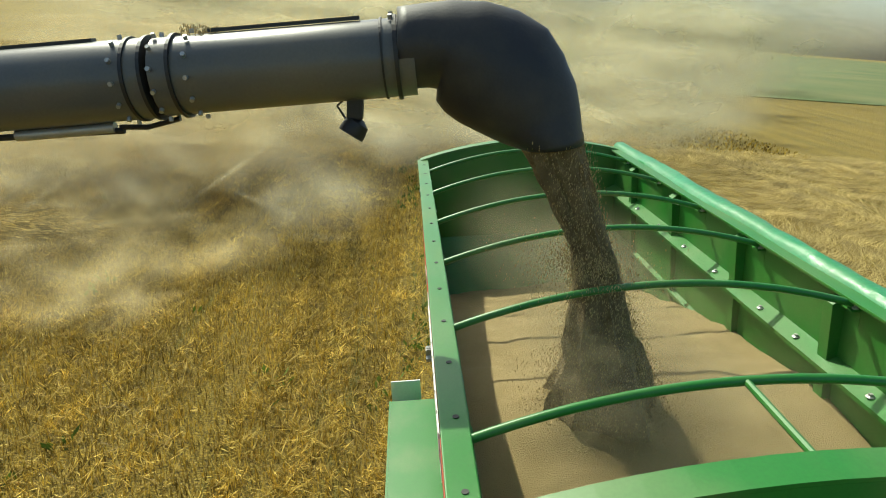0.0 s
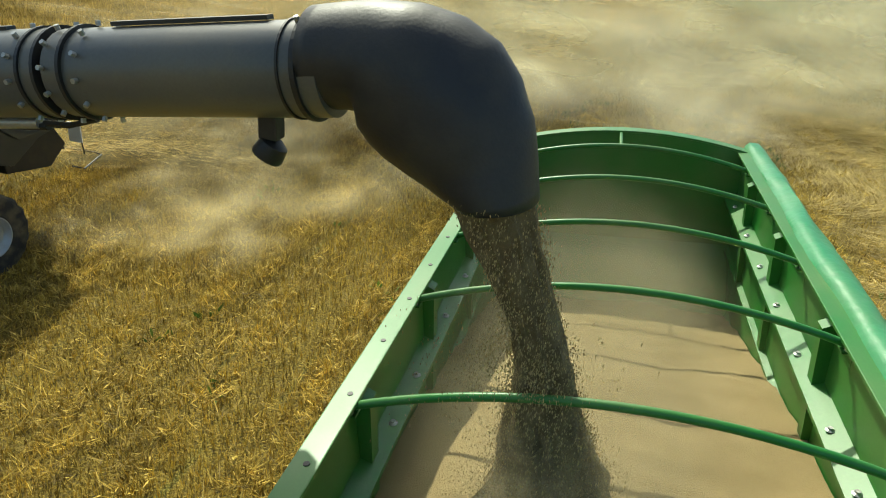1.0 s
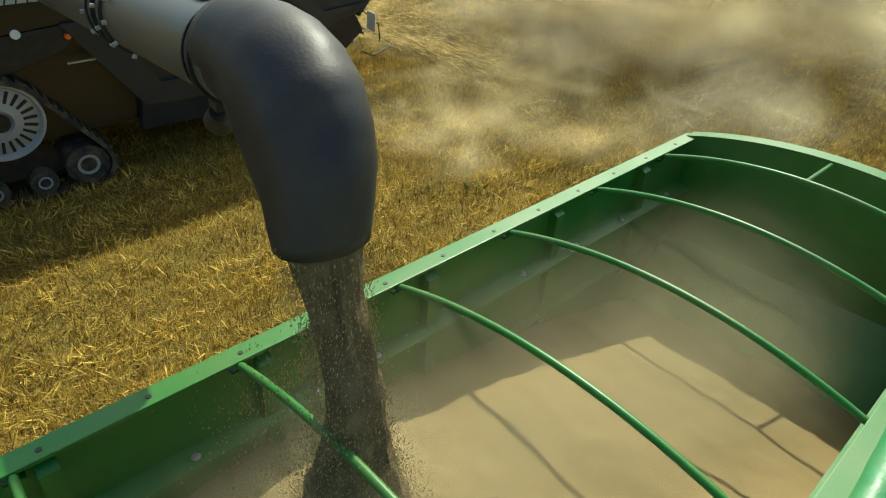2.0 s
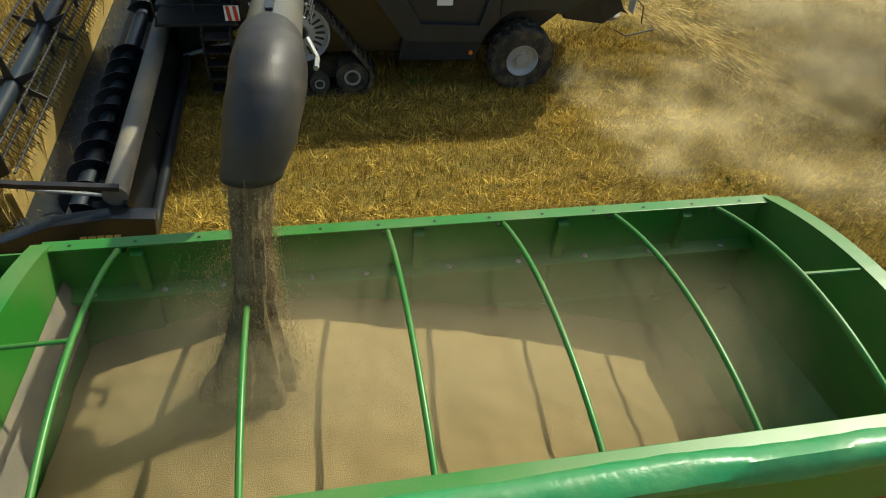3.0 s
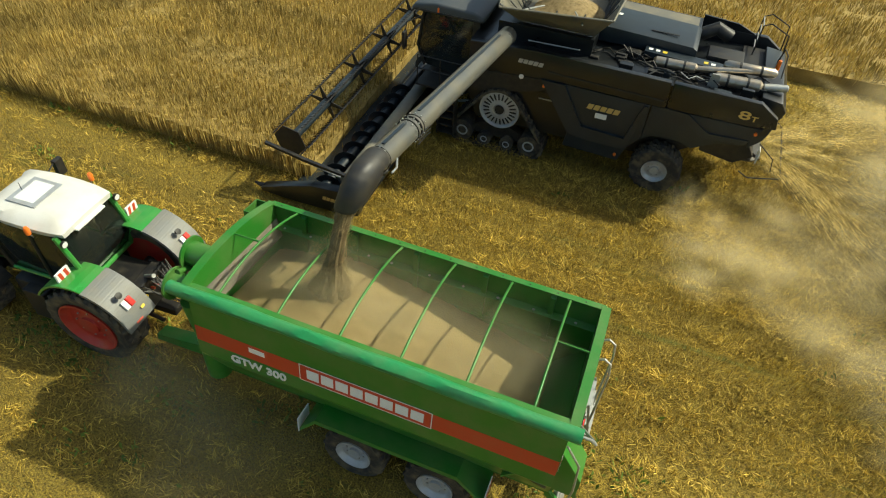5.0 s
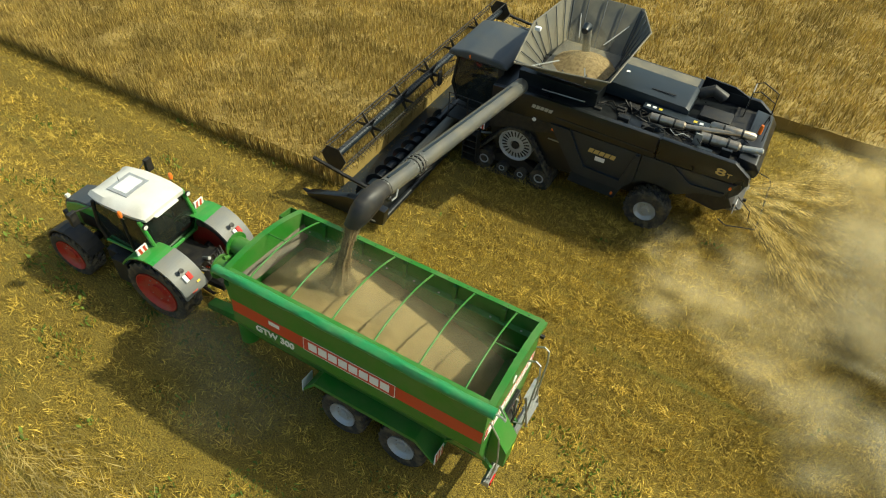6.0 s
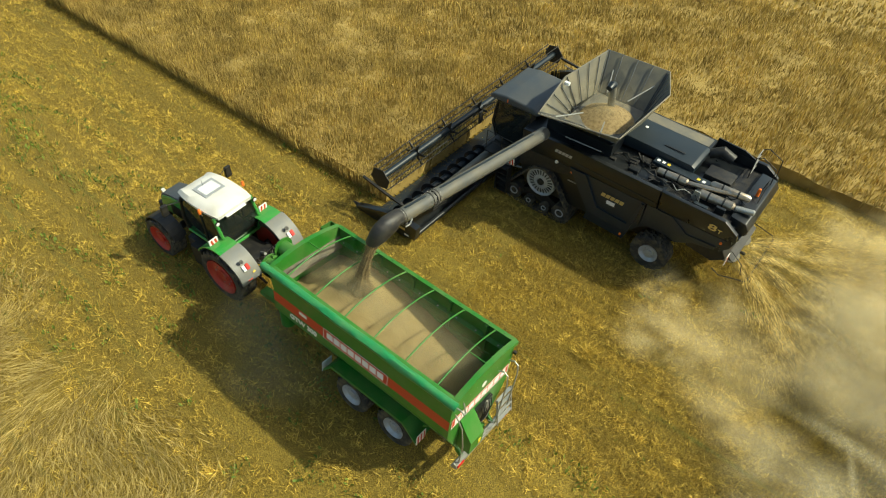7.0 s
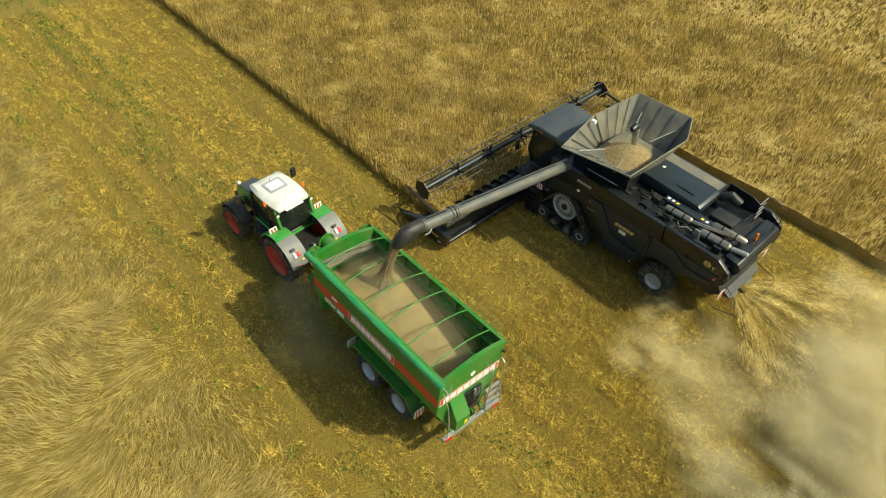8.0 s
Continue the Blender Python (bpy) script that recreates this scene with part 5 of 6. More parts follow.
# ---- header ----
def header():
    hd = new("header")
    hd.parent = combine
    y0, y1 = -18.9, -5.35
    part("back_wall", prismm([(3.70, .25), (3.78, .25), (3.95, 1.05), (3.88, 1.05)], "y", y0, y1), M_DARK, hd)
    part("table", prismm([(3.75, .25), (6.0, .12), (6.0, .09), (3.75, .20)], "y", y0, y1), M_DARK2, hd)
    part("top_tube", pipem([(4.05, y0, 1.14), (4.05, y1 - .1, 1.14)], .19, 18), M_DUSTY, hd, "dusty grey header beam", smooth=True)
    part("lower_tube", pipem([(3.62, y0, .45), (3.62, y1, .45)], .10, 12), M_DARK, hd, smooth=True)
    for i in range(44):
        y = y0 + .15 + i * (y1 - y0 - .3) / 43
        part("knife_guard", prismm([(5.98, .13), (6.14, .11), (5.98, .08)], "y", y - .02, y + .02), M_BLACK, hd)
    # side plates with long noses
    for s, y in ((1, y1), (-1, y0)):
        plate = part("side_plate", prismm([(3.45, .95), (3.55, .30), (4.2, .18), (6.0, .12), (6.70, .16), (6.74, .27), (6.0, .56), (5.0, .92), (4.1, 1.02)], "y", y, y + s * .28, bevel=.03), M_DARK, hd, "dark pointed crop divider", smooth=True)
        part("nose", pipem([(6.66, y + s * .14, .22), (7.0, y + s * .14, .27)], [.10, .03], 10), M_BLACK, plate, smooth=True)
        face = Matrix.Translation((4.35, y + s * .283, .62)) @ pose(0, 0, 0, 90, 0, 180 if s > 0 else 0)
        brand_bars(plate, face, 0.62, 0.12, 5, M_GOLD, .03)
        put(part("white_reflector", boxm(-.12, .12, -.03, .03, 0, .005), M_LETTER, plate), Matrix.Translation((3.95, y + s * .283, .38)) @ pose(0, 0, 0, 90, 0, 180 if s > 0 else 0))
        # reel arm and ram
        arm = part("reel_arm", prismm([(3.95, 1.26), (3.95, 1.34), (5.3, 1.50), (6.55, 1.72), (6.55, 1.64), (5.3, 1.41)], "y", y + s * -.16, y + s * -.06), M_BLACK, hd)
        part("arm_ram", pipem([(4.1, y - s * .22, 1.05), (5.3, y - s * .22, 1.28)], .03, 8), M_STEEL, arm, smooth=True)
    # intake auger with flights
    ax, az, r = 4.80, .62, .34
    ia = empty_part("intake_auger", hd, (ax, 0, az))
    part("auger_core", pipem([(0, y0 + .15, 0), (0, y1 - .15, 0)], .16, 16), M_DARK2, ia, smooth=True)
    for a, b, hand in ((y1 - .2, -11.2, 1), (y0 + .2, -12.8, -1)):
        bm = bmesh.new()
        turns = abs(b - a) / .58
        n = int(turns * 20)
        prev = None
        for k in range(n + 1):
            th = hand * 2 * math.pi * turns * k / n
            y = a + (b - a) * k / n
            cur = [bm.verts.new((q * math.cos(th), y + dy, q * math.sin(th))) for q, dy in ((.15, 0), (r, 0), (r, .012), (.15, .012))]
            if prev:
                for m in range(4):
                    bm.faces.new((prev[m], prev[(m + 1) % 4], cur[(m + 1) % 4], cur[m]))
            prev = cur
        bmesh.ops.recalc_face_normals(bm, faces=bm.faces)
        part("flight", bm, M_DARK, ia, smooth=True)
    # reel
    reel = empty_part("reel", hd, (5.98, 0, 1.66))
    part("reel_tube", pipem([(0, -18.6, 0), (0, -5.85, 0)], .135, 16), M_DARK2, reel, "dark blue-grey reel tube", smooth=True)
    R6 = [(math.cos(math.pi / 3 * k), math.sin(math.pi / 3 * k)) for k in range(6)]
    for y in (-18.62, -5.83):
        part("end_plate", prismm([(.50 * c, .50 * s) for c, s in R6], "y", y - .015, y + .015), M_BLACK, reel)
    for j in range(5):
        y = -5.83 - 12.79 * (j + 1) / 6
        for c, s in R6:
            bm = bmesh.new()
            w = Vector((-s, 0, c)) * .085
            p = Vector((c, 0, s))
            v = [bm.verts.new(q + Vector((0, y + dy, 0))) for dy in (-.012, .012) for q in (p * .12 - w, p * .12 + w, p * .55 + w * .35, p * .55 - w * .35)]
            for q in ((0, 1, 2, 3), (7, 6, 5, 4), (0, 4, 5, 1), (1, 5, 6, 2), (2, 6, 7, 3), (3, 7, 4, 0)):
                bm.faces.new([v[k] for k in q])
            part("spider_arm", bm, M_BLACK, reel)
    for k, (c, s) in enumerate(R6):
        bat = part("bat", pipem([(.56 * c, -18.6, .56 * s), (.56 * c, -5.85, .56 * s)], .020, 6), M_BLACK, reel)
        bm = bmesh.new()
        for i in range(84):
            y = -18.5 + i * .15
            pipe(bm, [(.56 * c, y, .56 * s), (.56 * c - .015, y, .56 * s - .19)], [.012, .006], 3, caps=False)
            bmesh.ops.create_cube(bm, size=.045, matrix=Matrix.Translation((.56 * c, y, .56 * s)))
        tag = part("tine", bm, M_BLACK, bat)
        tag["kind"] = "stuff"
    # feeder house and frame
    part("feeder_house", prismm([(2.3, 1.15), (2.3, 2.0), (3.75, 1.15), (3.75, .30)], "y", CY - .8, CY + .8, bevel=.03), M_DARK, combine)
    for s in (1, -1):
        part("feeder_ram", pipem([(2.3, CY + s * .95, .9), (3.7, CY + s * .95, .5)], .05, 10), M_STEEL, combine)
    return reel, ia


reel, intake = header()


# ---- tractor ----
tractor = empty("tractor", "green tractor with white cab roof, grey fenders and red rims", "tractor")
TRACTOR = pose(7.0, -0.20, -0.04, 1.0, 0, 3.0)       # its rear axle, in the machines' space


def tractor_body():
    part("chassis", boxm(-.6, 3.6, -.32, .32, .55, 1.15, bevel=.05), M_BLACK, tractor)
    part("rear_housing", boxm(-.75, .5, -.45, .45, .7, 1.45, bevel=.06), M_BLACK, tractor)
    for x in (0.0, 3.5):
        part("axle", pipem([(x, -.9, 1.02 if x == 0 else .78), (x, .9, 1.02 if x == 0 else .78)], .14, 14), M_BLACK, tractor, smooth=True)
    # hood: green, rounded, dark on the top end
    def hood(z_top, half, x0, x1):
        return [(x0, 1.10), (x0, z_top), (x0 + (x1 - x0) * .65, z_top - .10), (x1 - .15, z_top - .30), (x1, z_top - .55), (x1, 1.10)]
    bm = prismm(hood(2.18, .46, 2.35, 4.45), "y", -.46, .46)
    bmesh.ops.bevel(bm, geom=bm.edges[:], offset=.10, segments=3, affect='EDGES', profile=.6)
    part("hood", bm, M_TGREEN, tractor, "green engine hood", smooth=True)
    bm = prismm([(3.05, 2.09), (3.05, 2.16), (3.75, 2.12), (4.32, 1.93), (4.50, 1.62), (4.42, 1.60), (4.22, 1.83), (3.7, 2.03)], "y", -.42, .42)
    bmesh.ops.bevel(bm, geom=bm.edges[:], offset=.02, segments=2, affect='EDGES')
    part("hood_grille", bm, M_ROOF, tractor, "dark grey hood front", smooth=True)
    for s in (1, -1):
        part("side_grille", boxm(2.4, 3.8, s * .465, s * .475, 1.25, 1.75), M_BLACK, tractor)
        part("front_weight", boxm(4.35, 4.95, s * .05, s * .36, .65, 1.15, bevel=.05), M_BLACK, tractor)
    part("exhaust", pipem([(2.25, -.60, 1.7), (2.25, -.62, 2.95), (2.30, -.62, 3.15)], .075, 12), M_BLACK, tractor, smooth=True)
    part("front_lamp", boxm(4.15, 4.25, .30, .42, 2.05, 2.15), M_LAMP, tractor)
    # front fenders
    for s in (1, -1):
        out = [(3.5 + .95 * math.cos(a), .78 + .92 * math.sin(a)) for a in [math.radians(20 + 14 * k) for k in range(11)]]
        inn = [(3.5 + .90 * math.cos(a), .78 + .88 * math.sin(a)) for a in [math.radians(20 + 14 * k) for k in range(11)]]
        part("front_fender", prismm(out + inn[::-1], "y", s * .82, s * 1.36), M_BLACK, tractor)
    part("fuel_tank", boxm(.9, 2.4, .45, .95, .55, 1.25, bevel=.08), M_BLACK, tractor, smooth=True)
    part("steps", boxm(1.3, 1.9, .95, 1.2, .4, 1.3, bevel=.02), M_BLACK, tractor)
    part("battery_box", boxm(.9, 2.4, -.95, -.45, .55, 1.25, bevel=.08), M_BLACK, tractor, smooth=True)


tractor_body()


def tractor_cab():
    c = new("cab")
    c.parent = tractor
    gl = [(.45, 1.55), (.22, 2.1), (.55, 3.02), (2.25, 3.02), (2.45, 2.1), (2.3, 1.5)]
    part("glass", prismm(gl, "y", -.80, .80, bevel=.04), M_GLASS, c, "dark cab windows", smooth=True)
    for s in (1, -1):
        y = s * .80
        part("pillar", pipem([(.43, y, 1.5), (.20, y, 2.1), (.53, y, 3.05)], .065, 8), M_TGREEN, c, "green cab pillar", smooth=True)
        part("pillar", pipem([(2.32, y, 1.5), (2.47, y, 2.1), (2.27, y, 3.05)], .05, 8), M_BLACK, c, smooth=True)
        part("pillar", pipem([(1.25, y * 1.01, 1.5), (1.25, y * 1.01, 3.05)], .04, 8), M_BLACK, c, smooth=True)
        part("door_rail", pipem([(.42, y * 1.02, 1.55), (2.3, y * 1.02, 1.55)], .045, 8), M_TGREEN, c, smooth=True)
    part("rear_rail", pipem([(.42, -.8, 1.52), (.42, .8, 1.52)], .06, 8), M_TGREEN, c, smooth=True)
    part("seat", boxm(1.05, 1.55, -.28, .28, 1.6, 1.85, bevel=.06), M_BLACK, c)
    part("seat_back", boxm(.98, 1.12, -.26, .26, 1.85, 2.5, bevel=.05), M_BLACK, c)
    # white roof, domed with raised edges
    n, m = 14, 12
    bm = bmesh.new()
    grid = []
    for i in range(n + 1):
        x = .35 + 2.15 * i / n
        row = []
        for j in range(m + 1):
            v = -1 + 2 * j / m
            w = .84 - .10 * abs(2 * i / n - 1) ** 3 - .10 * max(0, i / n - .7)
            edge = max(abs(v) ** 5, abs(2 * i / n - 1) ** 6)
            z = 3.30 - .13 * edge - .03 * v * v + .03 * math.sin(math.pi * i / n)
            if .70 < abs(v) < .95 and i > 8:
                z += .05
            row.append(bm.verts.new((x, v * w, z)))
        grid.append(row)
    for i in range(n):
        for j in range(m):
            bm.faces.new((grid[i][j], grid[i + 1][j], grid[i + 1][j + 1], grid[i][j + 1]))
    rim = grid[0] + [r[-1] for r in grid[1:]] + grid[-1][-2::-1] + [r[0] for r in grid[-2:0:-1]]
    low = [bm.verts.new((v.co.x * .97 + .02, v.co.y * .96, 3.02)) for v in rim]
    for k in range(len(rim)):
        q = (k + 1) % len(rim)
        bm.faces.new((rim[k], low[k], low[q], rim[q]))
    bm.faces.new(low)
    bmesh.ops.recalc_face_normals(bm, faces=bm.faces)
    part("cab_roof", bm, M_WHITE, c, "dusty white cab roof", smooth=True)
    part("roof_hatch", boxm(1.25, 2.0, -.42, .42, 3.325, 3.345, bevel=.008), M_RIM, c, "grey roof hatch")
    part("hatch_window", boxm(1.38, 1.88, -.32, .32, 3.345, 3.35), M_LAMP, c)
    part("antenna", pipem([(1.9, .05, 3.33), (1.9, .05, 3.55)], .008, 5), M_BLACK, c)
    part("sun_visor", boxm(.27, .41, -.42, .42, 3.0, 3.04), M_LETTER, c)
    for s in (1, -1):
        st = part("beacon_stem", pipem([(1.05, s * .86, 2.95), (1.0, s * .95, 3.15)], .015, 6), M_STEEL, c)
        part("beacon", lathe(bmesh.new(), [(.055, 3.14), (.06, 3.28), (.04, 3.33), (.001, 3.34)], "z", 12, (1.0, s * .95, 0)), M_ORANGE, st, "orange beacon", smooth=True)
        lp = part("work_lamp", lathe(bmesh.new(), [(.03, .02), (.075, 0), (.085, -.06), (.001, -.065)], "x", 12, (.36, s * .82, 2.95)), M_BLACK, c, smooth=True)
        part("lamp_glass", lathe(bmesh.new(), [(.07, -.066), (.001, -.07)], "x", 12, (.36, s * .82, 2.95)), M_LAMP, lp)
        ar = part("mirror_arm", pipem([(2.3, s * .85, 2.9), (2.45, s * 1.3, 2.95), (2.45, s * 1.42, 2.85)], .018, 6), M_BLACK, c, smooth=True)
        part("mirror", boxm(2.39, 2.51, s * 1.28, s * 1.52, 2.55, 3.0, bevel=.02), M_BLACK, ar)
        # hazard plate beside the cab
        hp = part("hazard_plate", boxm(.35, .40, s * .95, s * 1.3, 2.12, 2.45), M_LETTER, c, "red and white striped plate")
        for j in range(2):
            b = s * (.97 + .15 * j)
            part("stripe", prismm([(b, 2.13), (b + s * .08, 2.13), (b + s * .13, 2.44), (b + s * .05, 2.44)], "x", .349, .346), M_RED, hp)


tractor_cab()


def rear_fender(s):
    """Arched fender: green in front, grey behind, with the lamp cluster on top."""
    def arc(r, a0, a1, n):
        return [(r * math.cos(math.radians(a0 + (a1 - a0) * k / n)), 1.02 + r * math.sin(math.radians(a0 + (a1 - a0) * k / n))) for k in range(n + 1)]
    bm = prismm(arc(1.27, 30, 102, 9) + arc(1.22, 102, 30, 9), "y", s * .62, s * 1.40)
    part("fender_front", bm, M_TGREEN, tractor, "green fender")
    bm = prismm(arc(1.30, 102, 165, 9) + arc(1.22, 165, 102, 9), "y", s * .60, s * 1.43)
    bmesh.ops.bevel(bm, geom=[e for e in bm.edges if e.calc_length() > .5], offset=.03, segments=2, affect='EDGES')
    fd = part("fender_rear", bm, M_FENDER, tractor, "grey plastic fender")
    a = math.radians(140)
    base = Vector((1.30 * math.cos(a), s * 1.05, 1.02 + 1.30 * math.sin(a)))
    turn = Matrix.Translation(base) @ Matrix.Rotation(-(a - math.pi / 2), 4, 'Y')
    put(part("lamp_red", boxm(-.11, .11, -.15, -.02, .0, .06, bevel=.015), M_REDL, fd, "red tail lamp"), turn @ Matrix.Diagonal((1, s, 1, 1)) if s > 0 else turn)
    put(part("lamp_clear", boxm(-.11, .11, .0, .12, .0, .06, bevel=.015), M_LAMP, fd, "clear tail lamp"), turn)
    put(part("fender_lamp", lathe(bmesh.new(), [(.03, .03), (.06, .08), (.075, .15), (.001, .16)], "z", 12), M_BLACK, fd, smooth=True), turn @ Matrix.Translation((.26, .05, 0)))
    put(part("reflector", boxm(-.42, -.38, -.10, .10, .0, .012), M_RED, fd), turn @ Matrix.Translation((-.05, s * .05, -.06)))
    put(part("yellow_sign", boxm(-.03, .03, -.05, .05, 0, .01), M_YELLOW, fd), turn @ Matrix.Translation((-.28, -s * .2, 0)))


for s_ in (1, -1):
    rear_fender(s_)


def hitch():
    rnd = random.Random(9)
    for s in (1, -1):
        part("lift_arm", pipem([(-.35, s * .45, 1.5), (-.85, s * .48, 1.45), (-.95, s * .5, .95)], .05, 8), M_BLACK, tractor, smooth=True)
        part("lower_link", pipem([(-.3, s * .4, .75), (-1.15, s * .45, .65)], .05, 8), M_BLACK, tractor, smooth=True)
    part("top_link", pipem([(-.5, 0, 1.45), (-.95, .1, 1.75)], .05, 10), M_STEEL, tractor, smooth=True)
    part("valve_block", boxm(-.75, -.45, -.45, .45, 1.15, 1.55, bevel=.03), M_BLACK, tractor)
    for i in range(14):
        y = rnd.uniform(-.45, .45)
        pts = [(-.62, y, 1.5), (-.85, y + rnd.uniform(-.1, .1), 1.6 + rnd.uniform(-.1, .15)), (-1.15, y * .6 + rnd.uniform(-.1, .1), 1.3), (-1.6, y * .4, 1.15), (-2.1, y * .3, 1.2)]
        part("hydraulic_hose", pipem(pts, rnd.uniform(.012, .02), 6), M_BLACK, tractor, smooth=True)
    for i in range(7):
        y = -.4 + .13 * i
        part("coupler", pipem([(-.74, y, 1.3), (-.86, y, 1.32)], .028, 8), rnd.choice((M_STEEL, M_RED, M_YELLOW, M_STEEL)), tractor)
    part("hitch_hook", boxm(-1.2, -.5, -.14, .14, .45, .65, bevel=.03), M_BLACK, tractor)


hitch()
for at, r, w in (((0, 1.10, 1.04), 1.07, .72), ((0, -1.10, 1.04), 1.07, .72), ((3.5, 1.15, .80), .81, .60), ((3.5, -1.15, .80), .81, .60)):
    wh = wheel("wheel", r, w, r * .64, M_WRED, 20, tractor, at, "large black lugged tyre")
    rolling.append((wh, at, r, at[1] < 0))


# ---- falling grain ----
OUTLET, LANDING = Vector((1.29, -0.74, 5.14)), Vector((1.46, -0.22, 3.42))


def flecks(name, n, shape, size, material, label, category):
    """A loose cloud of small grain flecks. shape(i): place of a fleck."""
    p = np.array([shape() for _ in range(n)])
    x, y, z = p.T
    return blades(name, x, y, z, R(.6, 1.9, n) * size * 1.6, R(.4, 1.0, n) * size, R(0, .6, n) * size, R(0, 6.28, n), material, label, category)


def fall_line(f):
    """The middle of the stream, swinging inwards as it drops."""
    return OUTLET.lerp(LANDING, f) + Vector((0, .10 * math.sin(math.pi * f), 0))


def stream_width(f):
    return .185 - .055 * math.sin(math.pi * min(1, f * 1.6)) + .20 * max(0, (f - .55) / .45) ** 1.5


def stream_place():
    pick = random.random()
    a = random.uniform(0, 6.283)
    if pick < .62:          # loose grains round the stream
        f = random.random() ** 0.8
        c, q = fall_line(f), stream_width(f) * (1.0 + abs(random.gauss(0, .22)))
        return (c.x + q * math.cos(a) * 1.05, c.y + q * math.sin(a) * .9, c.z)
    if pick < .74:          # knocked aside by the hoop
        d = abs(random.gauss(0, .20))
        return (1.50 + (.10 + d) * math.cos(a), -.52 + (.10 + d) * math.sin(a), 4.40 + .10 * random.random() - d * random.uniform(-.3, 1.2))
    d = abs(random.gauss(0, .22))          # splashing up from the pile
    return (LANDING.x + (.22 + d) * math.cos(a), LANDING.y + (.20 + d) * math.sin(a), LANDING.z - .02 + random.random() ** 2 * max(.03, .42 - d * .6))


def build_stream():
    """One ragged body of grain: grooved lengthwise, thin below the spout and spreading over the pile."""
    sides, n = 44, 60
    bm = pipem([fall_line(1.03 * k / n) for k in range(n + 1)], [stream_width(min(1, 1.03 * k / n)) * .92 for k in range(n + 1)], sides)
    for k, v in enumerate(bm.verts):
        fr = (k // sides) / n
        c = fall_line(1.03 * fr)
        out = Vector((v.co.x - c.x, v.co.y - c.y, 0))
        if out.length > 1e-5:
            d = out.normalized()
            groove = .34 * noise.noise((d.x * 1.9, d.y * 1.9, fr * 2.2)) + .22 * noise.noise((d.x * 4.5, d.y * 4.5, fr * 5)) + .12 * noise.noise((d.x * 9, d.y * 9, fr * 16))
            v.co += out * groove + Vector((.05 * noise.noise((0, 3, fr * 4)), .05 * noise.noise((7, 0, fr * 4)), 0)) * fr
    return tagged(part("grain_stream", bm, M_FALL, None, smooth=True), "thick brown stream of grain pouring from the spout", "grain", kind="stuff")


grain_stream = build_stream()
spray = flecks("grain_spray", 20000, stream_place, .008, M_FLECK, "grains flying loose round the falling stream", "grain")


def clump_place():
    a, q = random.uniform(0, 6.283), math.sqrt(random.random())
    return (.15 * q * math.cos(a), .13 * q * math.sin(a), random.uniform(-.15, .15))


clump = flecks("grain_clump", 1500, clump_place, .011, M_FLECK, "clump of falling grain below the spout", "grain")
clumps = [clump] + [copy_thing(clump, Matrix()) for _ in range(14)]


# ---- dust ----
def dust_material(name, colour, density, scale, low, high):
    """Soft scraps of dust: each fades from its middle to its rim, with wisps over the whole cloud. Scatters evenly."""
    m = bpy.data.materials.new(name)
    m.use_nodes = True
    nt = m.node_tree
    nt.nodes.remove(nt.nodes["Principled BSDF"])
    uv = nt.nodes.new("ShaderNodeUVMap")
    uv.uv_map = "scrap"
    co = nt.nodes.new("ShaderNodeTexCoord")
    info = nt.nodes.new("ShaderNodeObjectInfo")
    geo = nt.nodes.new("ShaderNodeNewGeometry")
    ball = nt.nodes.new("ShaderNodeTexGradient")
    ball.gradient_type = 'SPHERICAL'
    nt.links.new(uv.outputs[0], ball.inputs["Vector"])
    soft = nt.nodes.new("ShaderNodeMapRange")
    soft.interpolation_type = 'SMOOTHSTEP'
    nt.links.new(ball.outputs["Fac"], soft.inputs["Value"])
    shift = nt.nodes.new("ShaderNodeMath")
    shift.operation = 'MULTIPLY_ADD'
    shift.inputs[1].default_value = 40
    nt.links.new(info.outputs["Random"], shift.inputs[0])
    nt.links.new(geo.outputs["Random Per Island"], shift.inputs[2])
    move = nt.nodes.new("ShaderNodeVectorMath")
    move.operation = 'ADD'
    nt.links.new(co.outputs["Object"], move.inputs[0])
    nt.links.new(shift.outputs[0], move.inputs[1])
    n = nt.nodes.new("ShaderNodeTexNoise")
    n.inputs["Scale"].default_value = scale
    n.inputs["Detail"].default_value = 6
    n.inputs["Roughness"].default_value = 0.62
    n.inputs["Distortion"].default_value = 0.5
    nt.links.new(move.outputs[0], n.inputs["Vector"])
    wisp = nt.nodes.new("ShaderNodeMapRange")
    wisp.interpolation_type = 'SMOOTHSTEP'
    wisp.inputs["From Min"].default_value = low
    wisp.inputs["From Max"].default_value = high
    wisp.inputs["To Max"].default_value = density
    nt.links.new(n.outputs[0], wisp.inputs["Value"])
    a = nt.nodes.new("ShaderNodeMath")
    a.operation = 'MULTIPLY'
    nt.links.new(soft.outputs[0], a.inputs[0])
    nt.links.new(wisp.outputs[0], a.inputs[1])
    level = nt.nodes.new("ShaderNodeCombineXYZ")
    for k, v in zip("XYZ", (SUN + Vector((0, 0, 1.2))).normalized()):
        level.inputs[k].default_value = v
    dif = nt.nodes.new("ShaderNodeBsdfDiffuse")
    dif.inputs["Color"].default_value = (*colour, 1)
    nt.links.new(level.outputs[0], dif.inputs["Normal"])
    clear = nt.nodes.new("ShaderNodeBsdfTransparent")
    mix = nt.nodes.new("ShaderNodeMixShader")
    nt.links.new(a.outputs[0], mix.inputs[0])
    nt.links.new(clear.outputs[0], mix.inputs[1])
    nt.links.new(dif.outputs[0], mix.inputs[2])
    nt.links.new(mix.outputs[0], nt.nodes["Material Output"].inputs["Surface"])
    return m


